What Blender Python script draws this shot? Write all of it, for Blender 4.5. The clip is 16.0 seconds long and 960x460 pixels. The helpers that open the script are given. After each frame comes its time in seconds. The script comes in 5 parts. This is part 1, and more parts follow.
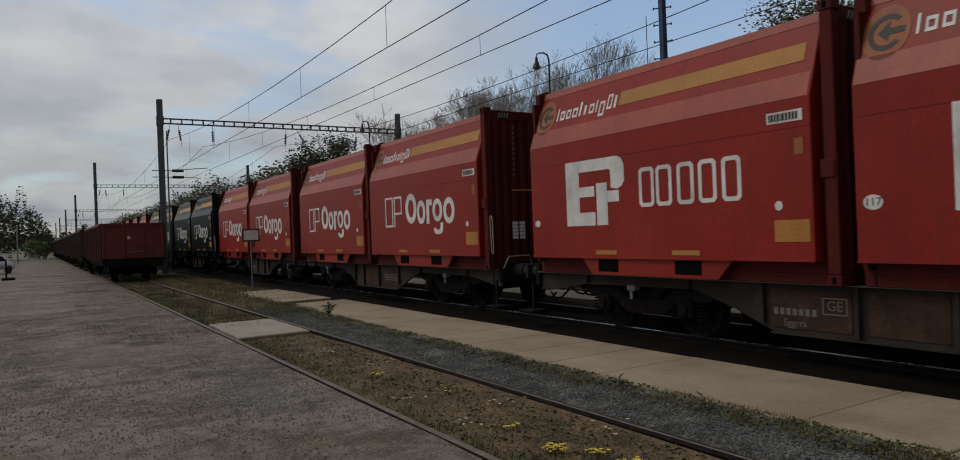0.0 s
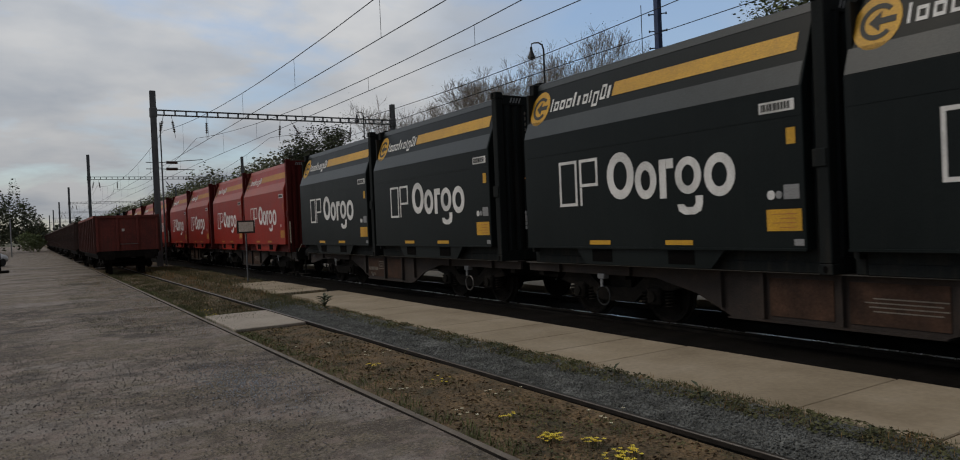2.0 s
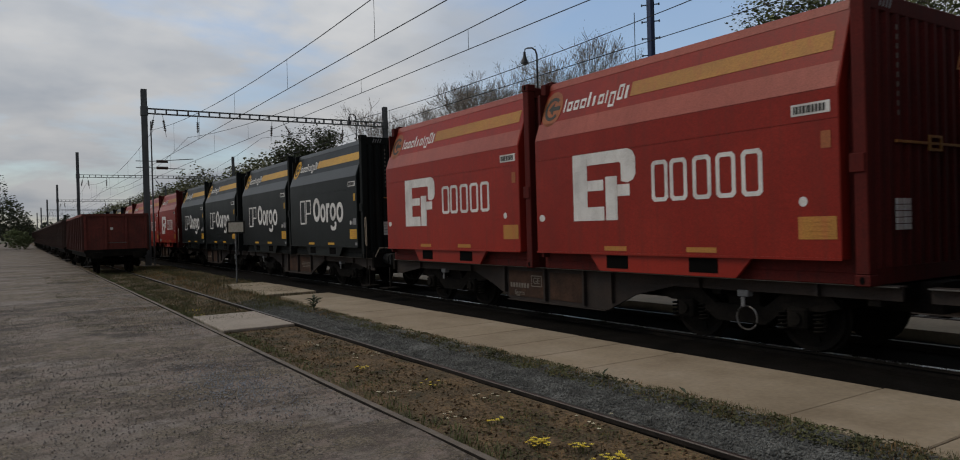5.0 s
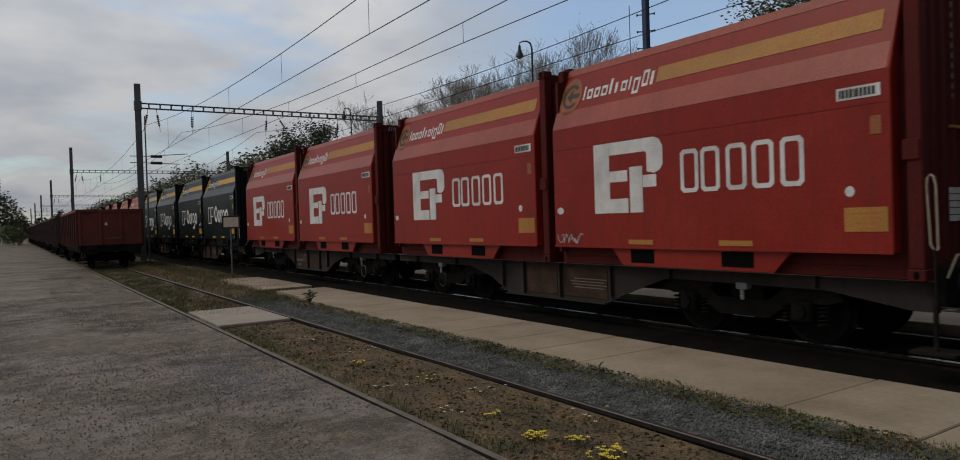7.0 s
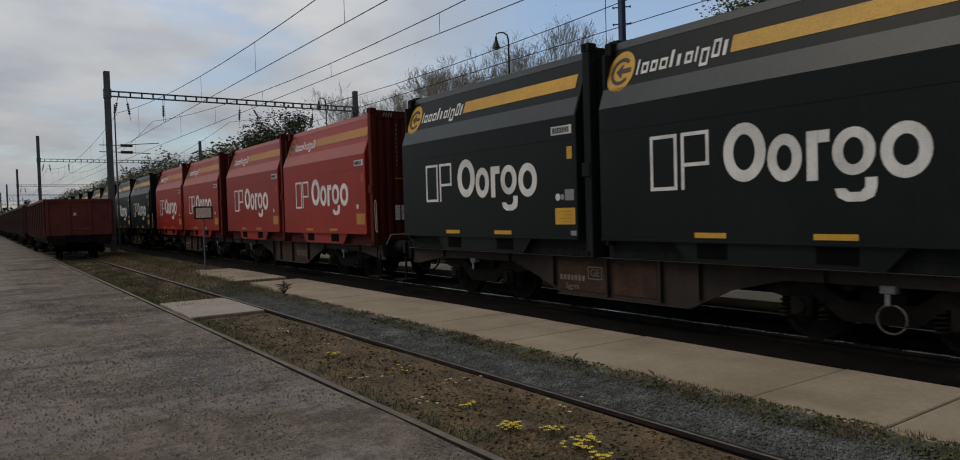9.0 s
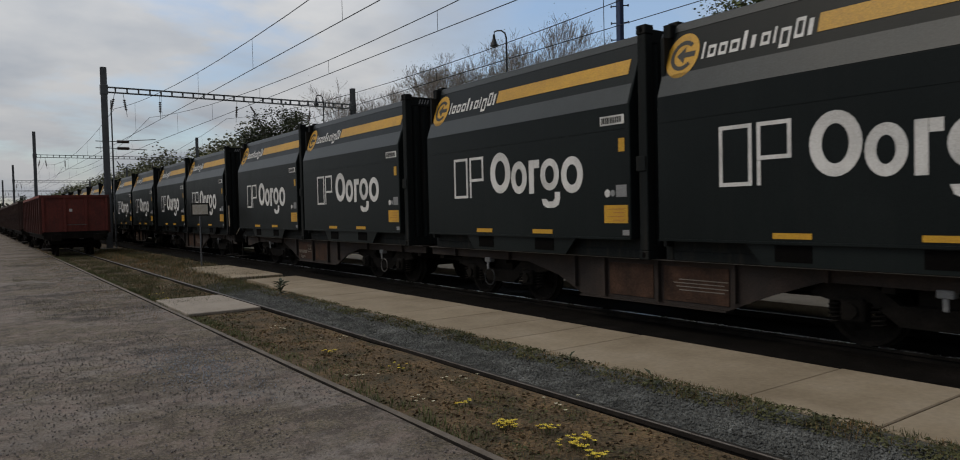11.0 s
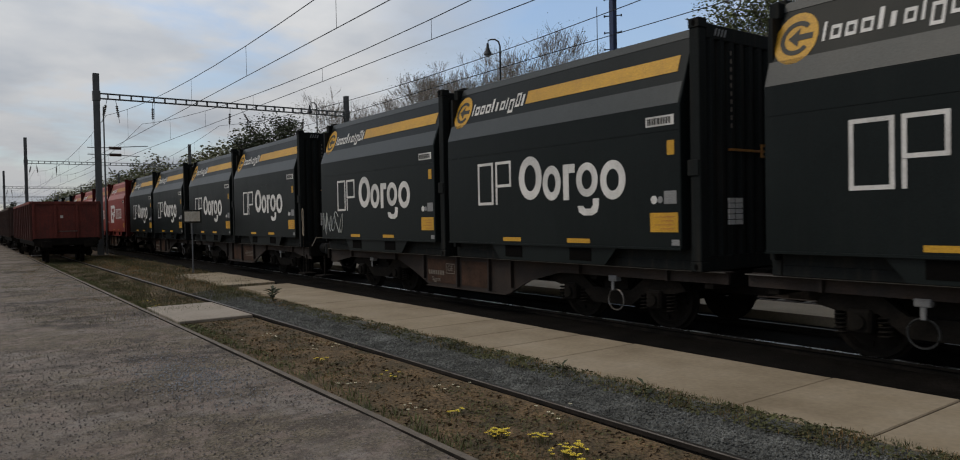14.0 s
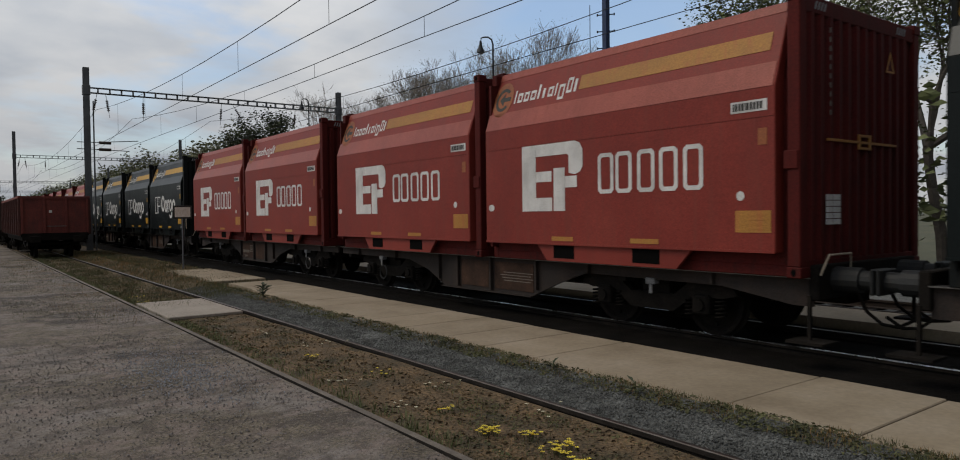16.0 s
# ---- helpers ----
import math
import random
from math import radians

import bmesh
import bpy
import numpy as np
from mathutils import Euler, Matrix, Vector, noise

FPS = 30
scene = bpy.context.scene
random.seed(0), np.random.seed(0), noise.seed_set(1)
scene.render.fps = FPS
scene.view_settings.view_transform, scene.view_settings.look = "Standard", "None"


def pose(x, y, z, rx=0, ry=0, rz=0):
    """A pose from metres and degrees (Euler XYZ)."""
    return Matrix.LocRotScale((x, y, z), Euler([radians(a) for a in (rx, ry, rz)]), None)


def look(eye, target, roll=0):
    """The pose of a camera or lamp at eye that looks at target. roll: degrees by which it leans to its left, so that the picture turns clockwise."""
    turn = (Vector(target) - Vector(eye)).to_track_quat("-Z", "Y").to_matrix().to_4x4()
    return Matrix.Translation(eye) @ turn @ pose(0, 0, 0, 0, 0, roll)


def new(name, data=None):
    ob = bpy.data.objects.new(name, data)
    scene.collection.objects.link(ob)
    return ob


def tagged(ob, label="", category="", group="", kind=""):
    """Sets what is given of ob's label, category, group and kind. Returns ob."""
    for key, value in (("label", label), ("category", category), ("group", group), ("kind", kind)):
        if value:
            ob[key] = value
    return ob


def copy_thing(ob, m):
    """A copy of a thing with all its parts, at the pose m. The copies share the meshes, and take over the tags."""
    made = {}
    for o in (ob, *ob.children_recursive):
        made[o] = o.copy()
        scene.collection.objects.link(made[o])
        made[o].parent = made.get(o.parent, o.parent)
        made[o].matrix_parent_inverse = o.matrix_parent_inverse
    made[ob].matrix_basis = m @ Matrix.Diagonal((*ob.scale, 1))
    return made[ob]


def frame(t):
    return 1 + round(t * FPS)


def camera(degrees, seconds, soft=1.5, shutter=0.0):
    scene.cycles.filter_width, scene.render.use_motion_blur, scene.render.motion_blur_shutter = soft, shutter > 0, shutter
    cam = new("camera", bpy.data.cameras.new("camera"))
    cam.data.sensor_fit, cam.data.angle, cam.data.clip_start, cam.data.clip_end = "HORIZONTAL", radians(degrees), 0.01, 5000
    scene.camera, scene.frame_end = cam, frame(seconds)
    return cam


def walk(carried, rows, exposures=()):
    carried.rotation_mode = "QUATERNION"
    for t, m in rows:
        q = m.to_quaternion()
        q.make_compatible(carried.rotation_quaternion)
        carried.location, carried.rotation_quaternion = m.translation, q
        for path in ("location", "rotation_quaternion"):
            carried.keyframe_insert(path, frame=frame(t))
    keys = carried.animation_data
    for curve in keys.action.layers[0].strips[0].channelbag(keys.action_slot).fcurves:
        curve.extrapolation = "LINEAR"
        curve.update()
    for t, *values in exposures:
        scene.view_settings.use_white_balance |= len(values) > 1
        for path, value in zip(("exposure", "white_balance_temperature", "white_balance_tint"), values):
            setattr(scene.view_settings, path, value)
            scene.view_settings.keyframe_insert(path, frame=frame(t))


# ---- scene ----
EYE = 1.854
cam = camera(68.0, 16.0, soft=1.0, shutter=0.04)
# seconds, heading east of the track, tilt, lean
AIM = [
    (0, 31.94, 0.13, -2.18),
    (0.5, 32.42, -0.09, -2.46),
    (1, 32.34, -0.49, -2.21),
    (1.5, 32.27, -0.38, -2.51),
    (2, 32.28, -0.64, -2.44),
    (2.5, 32.52, -0.73, -2.15),
    (3, 32.83, -0.43, -1.93),
    (3.5, 32.85, 0.20, -1.50),
    (6, 33.22, -0.74, -1.68),
    (6.5, 33.38, -0.77, -1.65),
    (7, 33.36, -0.85, -1.83),
    (7.5, 33.35, -1.20, -1.83),
    (8, 33.30, -1.58, -1.86),
    (8.5, 34.34, -1.44, -1.75),
    (9, 35.28, -1.59, -1.61),
    (11.5, 35.52, -1.76, -1.33),
    (12, 35.55, -1.67, -1.46),
    (12.5, 35.93, -1.28, -1.29),
    (13, 35.76, -0.49, -0.91),
    (13.5, 36.13, -0.89, -1.06),
    (14, 36.09, -1.11, -1.10),
    (14.5, 36.15, -0.90, -1.22),
    (15, 36.48, -1.30, -1.08),
    (15.5, 36.61, -1.33, -0.96),
    (16, 36.76, -1.30, -0.70),
]
walk(cam, [(t, pose(0, 0, EYE, 90 + tilt, 0, -head) @ pose(0, 0, 0, 0, 0, lean)) for t, head, tilt, lean in AIM],
     exposures=[(0, 0.0), (9, 0.02), (12, 0.14), (16, 0.2)])

# ---------------------------------------------------------------- light
world = bpy.data.worlds.new("sky")
scene.world = world
world.use_nodes = True
SUN_EL, SUN_AZ = 50.0, 298.0      # the hazy sun stands to the left, a little ahead


def build_sky():
    nt = world.node_tree
    nt.nodes.clear()
    n, l = nt.nodes, nt.links
    out, bg = n.new("ShaderNodeOutputWorld"), n.new("ShaderNodeBackground")
    sky = n.new("ShaderNodeTexSky")
    sky.sky_type, sky.sun_disc = "NISHITA", False
    sky.sun_elevation, sky.sun_rotation = radians(SUN_EL), radians(SUN_AZ)
    clear = n.new("ShaderNodeVectorMath"); clear.operation = "SCALE"; clear.inputs["Scale"].default_value = 1.5
    l.new(sky.outputs[0], clear.inputs[0])
    co = n.new("ShaderNodeTexCoord")
    sep = n.new("ShaderNodeSeparateXYZ")
    l.new(co.outputs["Generated"], sep.inputs[0])
    up = n.new("ShaderNodeMath"); up.operation = "ADD"; up.inputs[1].default_value = 0.22
    mx = n.new("ShaderNodeMath"); mx.operation = "MAXIMUM"; mx.inputs[1].default_value = 0.05
    l.new(sep.outputs["Z"], up.inputs[0]); l.new(up.outputs[0], mx.inputs[0])
    flat = n.new("ShaderNodeCombineXYZ")
    for a in "XY":
        d = n.new("ShaderNodeMath"); d.operation = "DIVIDE"
        l.new(sep.outputs[a], d.inputs[0]); l.new(mx.outputs[0], d.inputs[1]); l.new(d.outputs[0], flat.inputs[a])
    big = n.new("ShaderNodeTexNoise"); big.inputs["Scale"].default_value = 1.25; big.inputs["Detail"].default_value = 8; big.inputs["Roughness"].default_value = 0.55
    big.inputs["Distortion"].default_value = 0.3
    l.new(flat.outputs[0], big.inputs["Vector"])
    cover = n.new("ShaderNodeValToRGB")
    cover.color_ramp.elements[0].position, cover.color_ramp.elements[1].position = 0.33, 0.5
    l.new(big.outputs["Fac"], cover.inputs[0])
    fine = n.new("ShaderNodeTexNoise"); fine.inputs["Scale"].default_value = 2.2; fine.inputs["Detail"].default_value = 6
    l.new(flat.outputs[0], fine.inputs["Vector"])
    tone = n.new("ShaderNodeValToRGB")
    e = tone.color_ramp.elements
    e[0].position, e[0].color = 0.34, (4.35, 4.7, 5.22, 1)
    e[1].position, e[1].color = 0.62, (6.3, 6.38, 6.5, 1)
    l.new(fine.outputs["Fac"], tone.inputs[0])
    mix = n.new("ShaderNodeMix"); mix.data_type = "RGBA"
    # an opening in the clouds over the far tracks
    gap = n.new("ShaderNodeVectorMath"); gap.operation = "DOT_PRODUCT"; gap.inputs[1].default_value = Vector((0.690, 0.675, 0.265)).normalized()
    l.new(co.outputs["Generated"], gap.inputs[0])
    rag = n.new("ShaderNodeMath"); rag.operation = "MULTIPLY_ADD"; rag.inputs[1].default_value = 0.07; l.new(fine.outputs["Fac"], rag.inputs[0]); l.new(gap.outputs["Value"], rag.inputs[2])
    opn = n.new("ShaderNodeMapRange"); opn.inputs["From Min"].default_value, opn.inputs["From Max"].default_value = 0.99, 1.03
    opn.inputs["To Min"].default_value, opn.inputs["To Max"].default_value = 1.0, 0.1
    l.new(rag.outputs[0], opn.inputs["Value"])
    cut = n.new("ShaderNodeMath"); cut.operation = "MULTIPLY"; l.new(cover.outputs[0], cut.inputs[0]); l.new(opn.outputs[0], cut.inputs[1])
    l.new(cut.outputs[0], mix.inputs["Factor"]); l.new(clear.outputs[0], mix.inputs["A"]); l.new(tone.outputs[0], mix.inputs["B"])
    # unseen sky away from the hidden sun dimmed to shade container ends, brighter sunward
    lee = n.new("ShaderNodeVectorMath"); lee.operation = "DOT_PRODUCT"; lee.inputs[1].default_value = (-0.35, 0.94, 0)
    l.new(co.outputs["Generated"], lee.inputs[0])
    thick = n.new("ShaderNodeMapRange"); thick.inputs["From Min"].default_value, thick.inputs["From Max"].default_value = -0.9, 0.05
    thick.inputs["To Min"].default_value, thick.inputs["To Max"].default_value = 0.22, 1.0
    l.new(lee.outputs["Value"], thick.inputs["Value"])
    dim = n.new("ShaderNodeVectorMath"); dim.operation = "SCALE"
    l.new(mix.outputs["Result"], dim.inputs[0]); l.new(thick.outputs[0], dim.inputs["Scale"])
    # greyer layers of cloud low over the horizon
    low = n.new("ShaderNodeMapRange"); low.inputs["From Min"].default_value, low.inputs["From Max"].default_value = 0.02, 0.3
    low.inputs["To Min"].default_value, low.inputs["To Max"].default_value = 0.64, 1.0
    l.new(sep.outputs["Z"], low.inputs["Value"])
    haze = n.new("ShaderNodeVectorMath"); haze.operation = "SCALE"
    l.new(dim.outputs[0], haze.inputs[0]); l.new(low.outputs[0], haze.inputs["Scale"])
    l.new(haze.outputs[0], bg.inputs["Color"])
    bg.inputs["Strength"].default_value = 0.1
    l.new(bg.outputs[0], out.inputs["Surface"])


build_sky()
lamp = bpy.data.lights.new("sun", "SUN")
lamp.energy, lamp.angle, lamp.color = 0.9, radians(25), (1.0, 0.89, 0.74)
az, el = radians(SUN_AZ), radians(SUN_EL)
new("sun", lamp).matrix_world = look((0, 0, 50), (-40 * math.sin(az) * math.cos(el), -40 * math.cos(az) * math.cos(el), 50 - 40 * math.sin(el)))

# ---------------------------------------------------------------- materials


def material(name, base, dark=None, light=None, rough=0.7, metal=0.0, grain=30.0, patch=1.5, bump=0.2, vary=0.0, streak=0.0, dirt=None, spec=0.4, contrast=0.0):
    """A surface with a fine grain, broad patches, bumps and, where asked, streaks of dirt and a shade for each object."""
    m = bpy.data.materials.new(name)
    m.use_nodes = True
    nt = m.node_tree
    n, l = nt.nodes, nt.links
    b = n["Principled BSDF"]
    b.inputs["Roughness"].default_value, b.inputs["Metallic"].default_value = rough, metal
    b.inputs["Specular IOR Level"].default_value = spec
    dark = dark or tuple(c * 0.75 for c in base)
    light = light or tuple(min(1, c * 1.2) for c in base)
    co = n.new("ShaderNodeTexCoord")
    a = n.new("ShaderNodeTexNoise"); a.inputs["Scale"].default_value = patch; a.inputs["Detail"].default_value = 6; a.inputs["Roughness"].default_value = 0.6
    g = n.new("ShaderNodeTexNoise"); g.inputs["Scale"].default_value = grain; g.inputs["Detail"].default_value = 4
    l.new(co.outputs["Object"], a.inputs["Vector"]); l.new(co.outputs["Object"], g.inputs["Vector"])
    ramp = n.new("ShaderNodeValToRGB")
    e = ramp.color_ramp.elements
    e[0].position, e[0].color = 0.3, (*dark, 1)
    e[1].position, e[1].color = 0.7, (*light, 1)
    mid = ramp.color_ramp.elements.new(0.5); mid.color = (*base, 1)
    l.new(a.outputs["Fac"], ramp.inputs[0])
    mix = n.new("ShaderNodeMix"); mix.data_type = "RGBA"; mix.blend_type = "OVERLAY"; mix.inputs["Factor"].default_value = 0.6
    gr = n.new("ShaderNodeMapRange"); gr.inputs["From Min"].default_value, gr.inputs["From Max"].default_value = 0.5 - 0.5 / (1 + contrast), 0.5 + 0.5 / (1 + contrast)
    l.new(g.outputs["Fac"], gr.inputs["Value"])
    l.new(ramp.outputs[0], mix.inputs["A"]); l.new(gr.outputs[0], mix.inputs["B"])
    col = mix.outputs["Result"]
    if streak:
        mp = n.new("ShaderNodeMapping"); mp.inputs["Scale"].default_value = (7, 7, 0.35)
        s = n.new("ShaderNodeTexNoise"); s.inputs["Scale"].default_value = 1.4; s.inputs["Detail"].default_value = 5
        l.new(co.outputs["Object"], mp.inputs[0]); l.new(mp.outputs[0], s.inputs["Vector"])
        sr = n.new("ShaderNodeMapRange"); sr.inputs["From Min"].default_value, sr.inputs["From Max"].default_value = 0.5, 0.8
        sr.inputs["To Max"].default_value = streak
        l.new(s.outputs["Fac"], sr.inputs["Value"])
        dm = n.new("ShaderNodeMix"); dm.data_type = "RGBA"; dm.inputs["B"].default_value = (*(dirt or (0.05, 0.04, 0.03)), 1)
        l.new(sr.outputs[0], dm.inputs["Factor"]); l.new(col, dm.inputs["A"])
        col = dm.outputs["Result"]
    if vary:
        oi = n.new("ShaderNodeObjectInfo")
        vr = n.new("ShaderNodeMapRange"); vr.inputs["To Min"].default_value, vr.inputs["To Max"].default_value = 1 - vary, 1 + vary
        l.new(oi.outputs["Random"], vr.inputs["Value"])
        hv = n.new("ShaderNodeHueSaturation"); l.new(vr.outputs[0], hv.inputs["Value"]); l.new(col, hv.inputs["Color"])
        col = hv.outputs[0]
    l.new(col, b.inputs["Base Color"])
    rr = n.new("ShaderNodeMapRange"); rr.inputs["To Min"].default_value, rr.inputs["To Max"].default_value = max(0.05, rough - 0.12), min(1, rough + 0.12)
    l.new(a.outputs["Fac"], rr.inputs["Value"]); l.new(rr.outputs[0], b.inputs["Roughness"])
    if bump:
        bp = n.new("ShaderNodeBump"); bp.inputs["Strength"].default_value = bump; bp.inputs["Distance"].default_value = 0.02
        l.new(g.outputs["Fac"], bp.inputs["Height"]); l.new(bp.outputs[0], b.inputs["Normal"])
    return m


RED = material("red paint", (0.235, 0.0168, 0.0091), (0.19, 0.0135, 0.0075), (0.275, 0.0232, 0.0126), 0.44, grain=60, patch=0.8, bump=0.05, vary=0.08, streak=0.6, dirt=(0.135, 0.023, 0.0135), spec=0.22)
RED_DULL = material("faded red paint", (0.205, 0.029, 0.0195), (0.167, 0.024, 0.0165), (0.24, 0.038, 0.026), 0.55, grain=60, patch=0.8, bump=0.05, vary=0.06, streak=0.6, dirt=(0.17, 0.042, 0.029), spec=0.25)
RED_LIGHT = material("light red band colour", (0.3, 0.078, 0.056), rough=0.4, grain=60, patch=0.8, bump=0.05, streak=0.45, dirt=(0.2, 0.05, 0.03), spec=0.2)
# same red as the flaps, darkened: the ends' shade is in this colour
RED_END_SHADED = material("red paint with end shade", (0.075, 0.0085, 0.0065), rough=0.7, grain=40, patch=1.2, bump=0.1, streak=0.7, dirt=(0.03, 0.01, 0.008), spec=0.15)
BLACK = material("anthracite paint", (0.0068, 0.0097, 0.0096), (0.0054, 0.0078, 0.0077), (0.009, 0.0125, 0.0124), 0.4, grain=60, patch=0.8, bump=0.05, vary=0.1, streak=0.4, dirt=(0.013, 0.0145, 0.014), spec=0.13)
GREY = material("grey band colour", (0.035, 0.0405, 0.041), rough=0.4, grain=60, patch=0.8, bump=0.05, streak=0.2, dirt=(0.028, 0.03, 0.029), spec=0.3)
BLACK_END = material("black end paint", (0.010, 0.012, 0.012), rough=0.7, grain=40, patch=1.2, bump=0.1, streak=0.4, spec=0.1)
YELLOW = material("yellow film", (0.5, 0.27, 0.018), rough=0.5, grain=50, patch=1.0, bump=0.03, streak=0.3, dirt=(0.3, 0.14, 0.03))
WORN_DISC = material("worn ochre film", (0.27, 0.085, 0.028), rough=0.6, grain=50, patch=2.0, bump=0.03, streak=0.5, dirt=(0.2, 0.03, 0.015))
FADED = material("faded yellow film", (0.36, 0.165, 0.03), rough=0.6, grain=50, patch=1.0, bump=0.03, streak=0.45, dirt=(0.42, 0.07, 0.04))
WHITE = material("white film", (0.6, 0.585, 0.56), rough=0.6, grain=60, patch=2.0, bump=0.03, streak=0.4, dirt=(0.4, 0.36, 0.33))
CHARCOAL = material("charcoal film", (0.03, 0.03, 0.025), rough=0.6, grain=60, bump=0.03)
SILVER = material("grey film", (0.2, 0.2, 0.2), rough=0.6, grain=60, bump=0.03)
CHALK = material("sprayed chalk", (0.4, 0.42, 0.4), rough=0.9, grain=90, bump=0.03)
CHALK_DULL = material("dusty stencil paint", (0.14, 0.12, 0.1), rough=0.9, grain=90, bump=0.03)
RAIL_PAINT = material("pale hand rail paint", (0.33, 0.27, 0.2), rough=0.6, grain=60, bump=0.03)
BUFFER = material("dull grey buffer steel", (0.018, 0.019, 0.019), rough=0.6, metal=0.2, grain=40, patch=3, bump=0.1, streak=0.4)
# near black that stands for the darkness inside openings
HOLE = material("painted recess black", (0.0035, 0.0032, 0.003), rough=0.95, grain=30, bump=0.1, spec=0.05)
SILL = material("grimy brown sill", (0.021, 0.0145, 0.0115), (0.013, 0.0095, 0.008), (0.036, 0.023, 0.017), 0.85, grain=40, patch=2.5, bump=0.25, streak=0.6, dirt=(0.03, 0.022, 0.018))
RUSTY = material("rust-stained panel", (0.044, 0.025, 0.017), (0.024, 0.0155, 0.0115), (0.07, 0.038, 0.025), 0.85, grain=35, patch=3, bump=0.2, streak=0.7, dirt=(0.045, 0.026, 0.02), spec=0.15)
PALESLAB = material("pale crossing concrete", (0.29, 0.25, 0.205), (0.24, 0.205, 0.165), (0.33, 0.29, 0.24), 0.85, grain=18, patch=1.2, bump=0.12, contrast=-0.5)
# distance haze is mixed into this leaf colour
LEAF_FAR = material("hazy spring foliage", (0.15, 0.15, 0.085), (0.1, 0.103, 0.06), (0.2, 0.2, 0.115), 0.8, grain=0.6, patch=0.12, bump=0)
# brake dust, plus the shade below the wagons mixed into the colour
GRIME_SHADED = material("brake dust steel with underside shade", (0.011, 0.0095, 0.008), (0.007, 0.006, 0.005), (0.02, 0.016, 0.013), 0.9, grain=30, patch=3, bump=0.3, spec=0.08)
STEEL = material("worn steel", (0.16, 0.15, 0.14), rough=0.4, metal=0.8, grain=40, patch=4, bump=0.1)
RAILTOP = material("polished rail", (0.55, 0.56, 0.57), rough=0.28, metal=1.0, grain=20, patch=3, bump=0.02)
RAILRUST = material("rusty rail", (0.04, 0.03, 0.024), (0.026, 0.02, 0.016), (0.062, 0.046, 0.036), 0.75, grain=50, patch=5, bump=0.3)
RAILDARK = material("dark rail head", (0.038, 0.035, 0.03), (0.024, 0.022, 0.019), (0.06, 0.055, 0.047), 0.42, metal=0.5, grain=60, patch=3, bump=0.15)
RAILGLINT = material("pale rail highlight", (0.22, 0.19, 0.165), (0.15, 0.125, 0.1), (0.3, 0.27, 0.24), 0.5, metal=0.4, grain=60, patch=3, bump=0.15)
RAILGRIMY = material("grimy rail web", (0.018, 0.0145, 0.012), (0.011, 0.009, 0.0075), (0.03, 0.024, 0.019), 0.85, grain=50, patch=5, bump=0.3, spec=0.15)
RAILDUSTY = material("dusty rail head", (0.13, 0.108, 0.085), (0.09, 0.074, 0.058), (0.18, 0.152, 0.122), 0.75, grain=60, patch=4, bump=0.2)
ASPHALT = material("worn yard asphalt", (0.154, 0.127, 0.089), (0.1, 0.081, 0.055), (0.206, 0.172, 0.123), 0.9, grain=38, patch=0.35, bump=1.0, contrast=1.8)


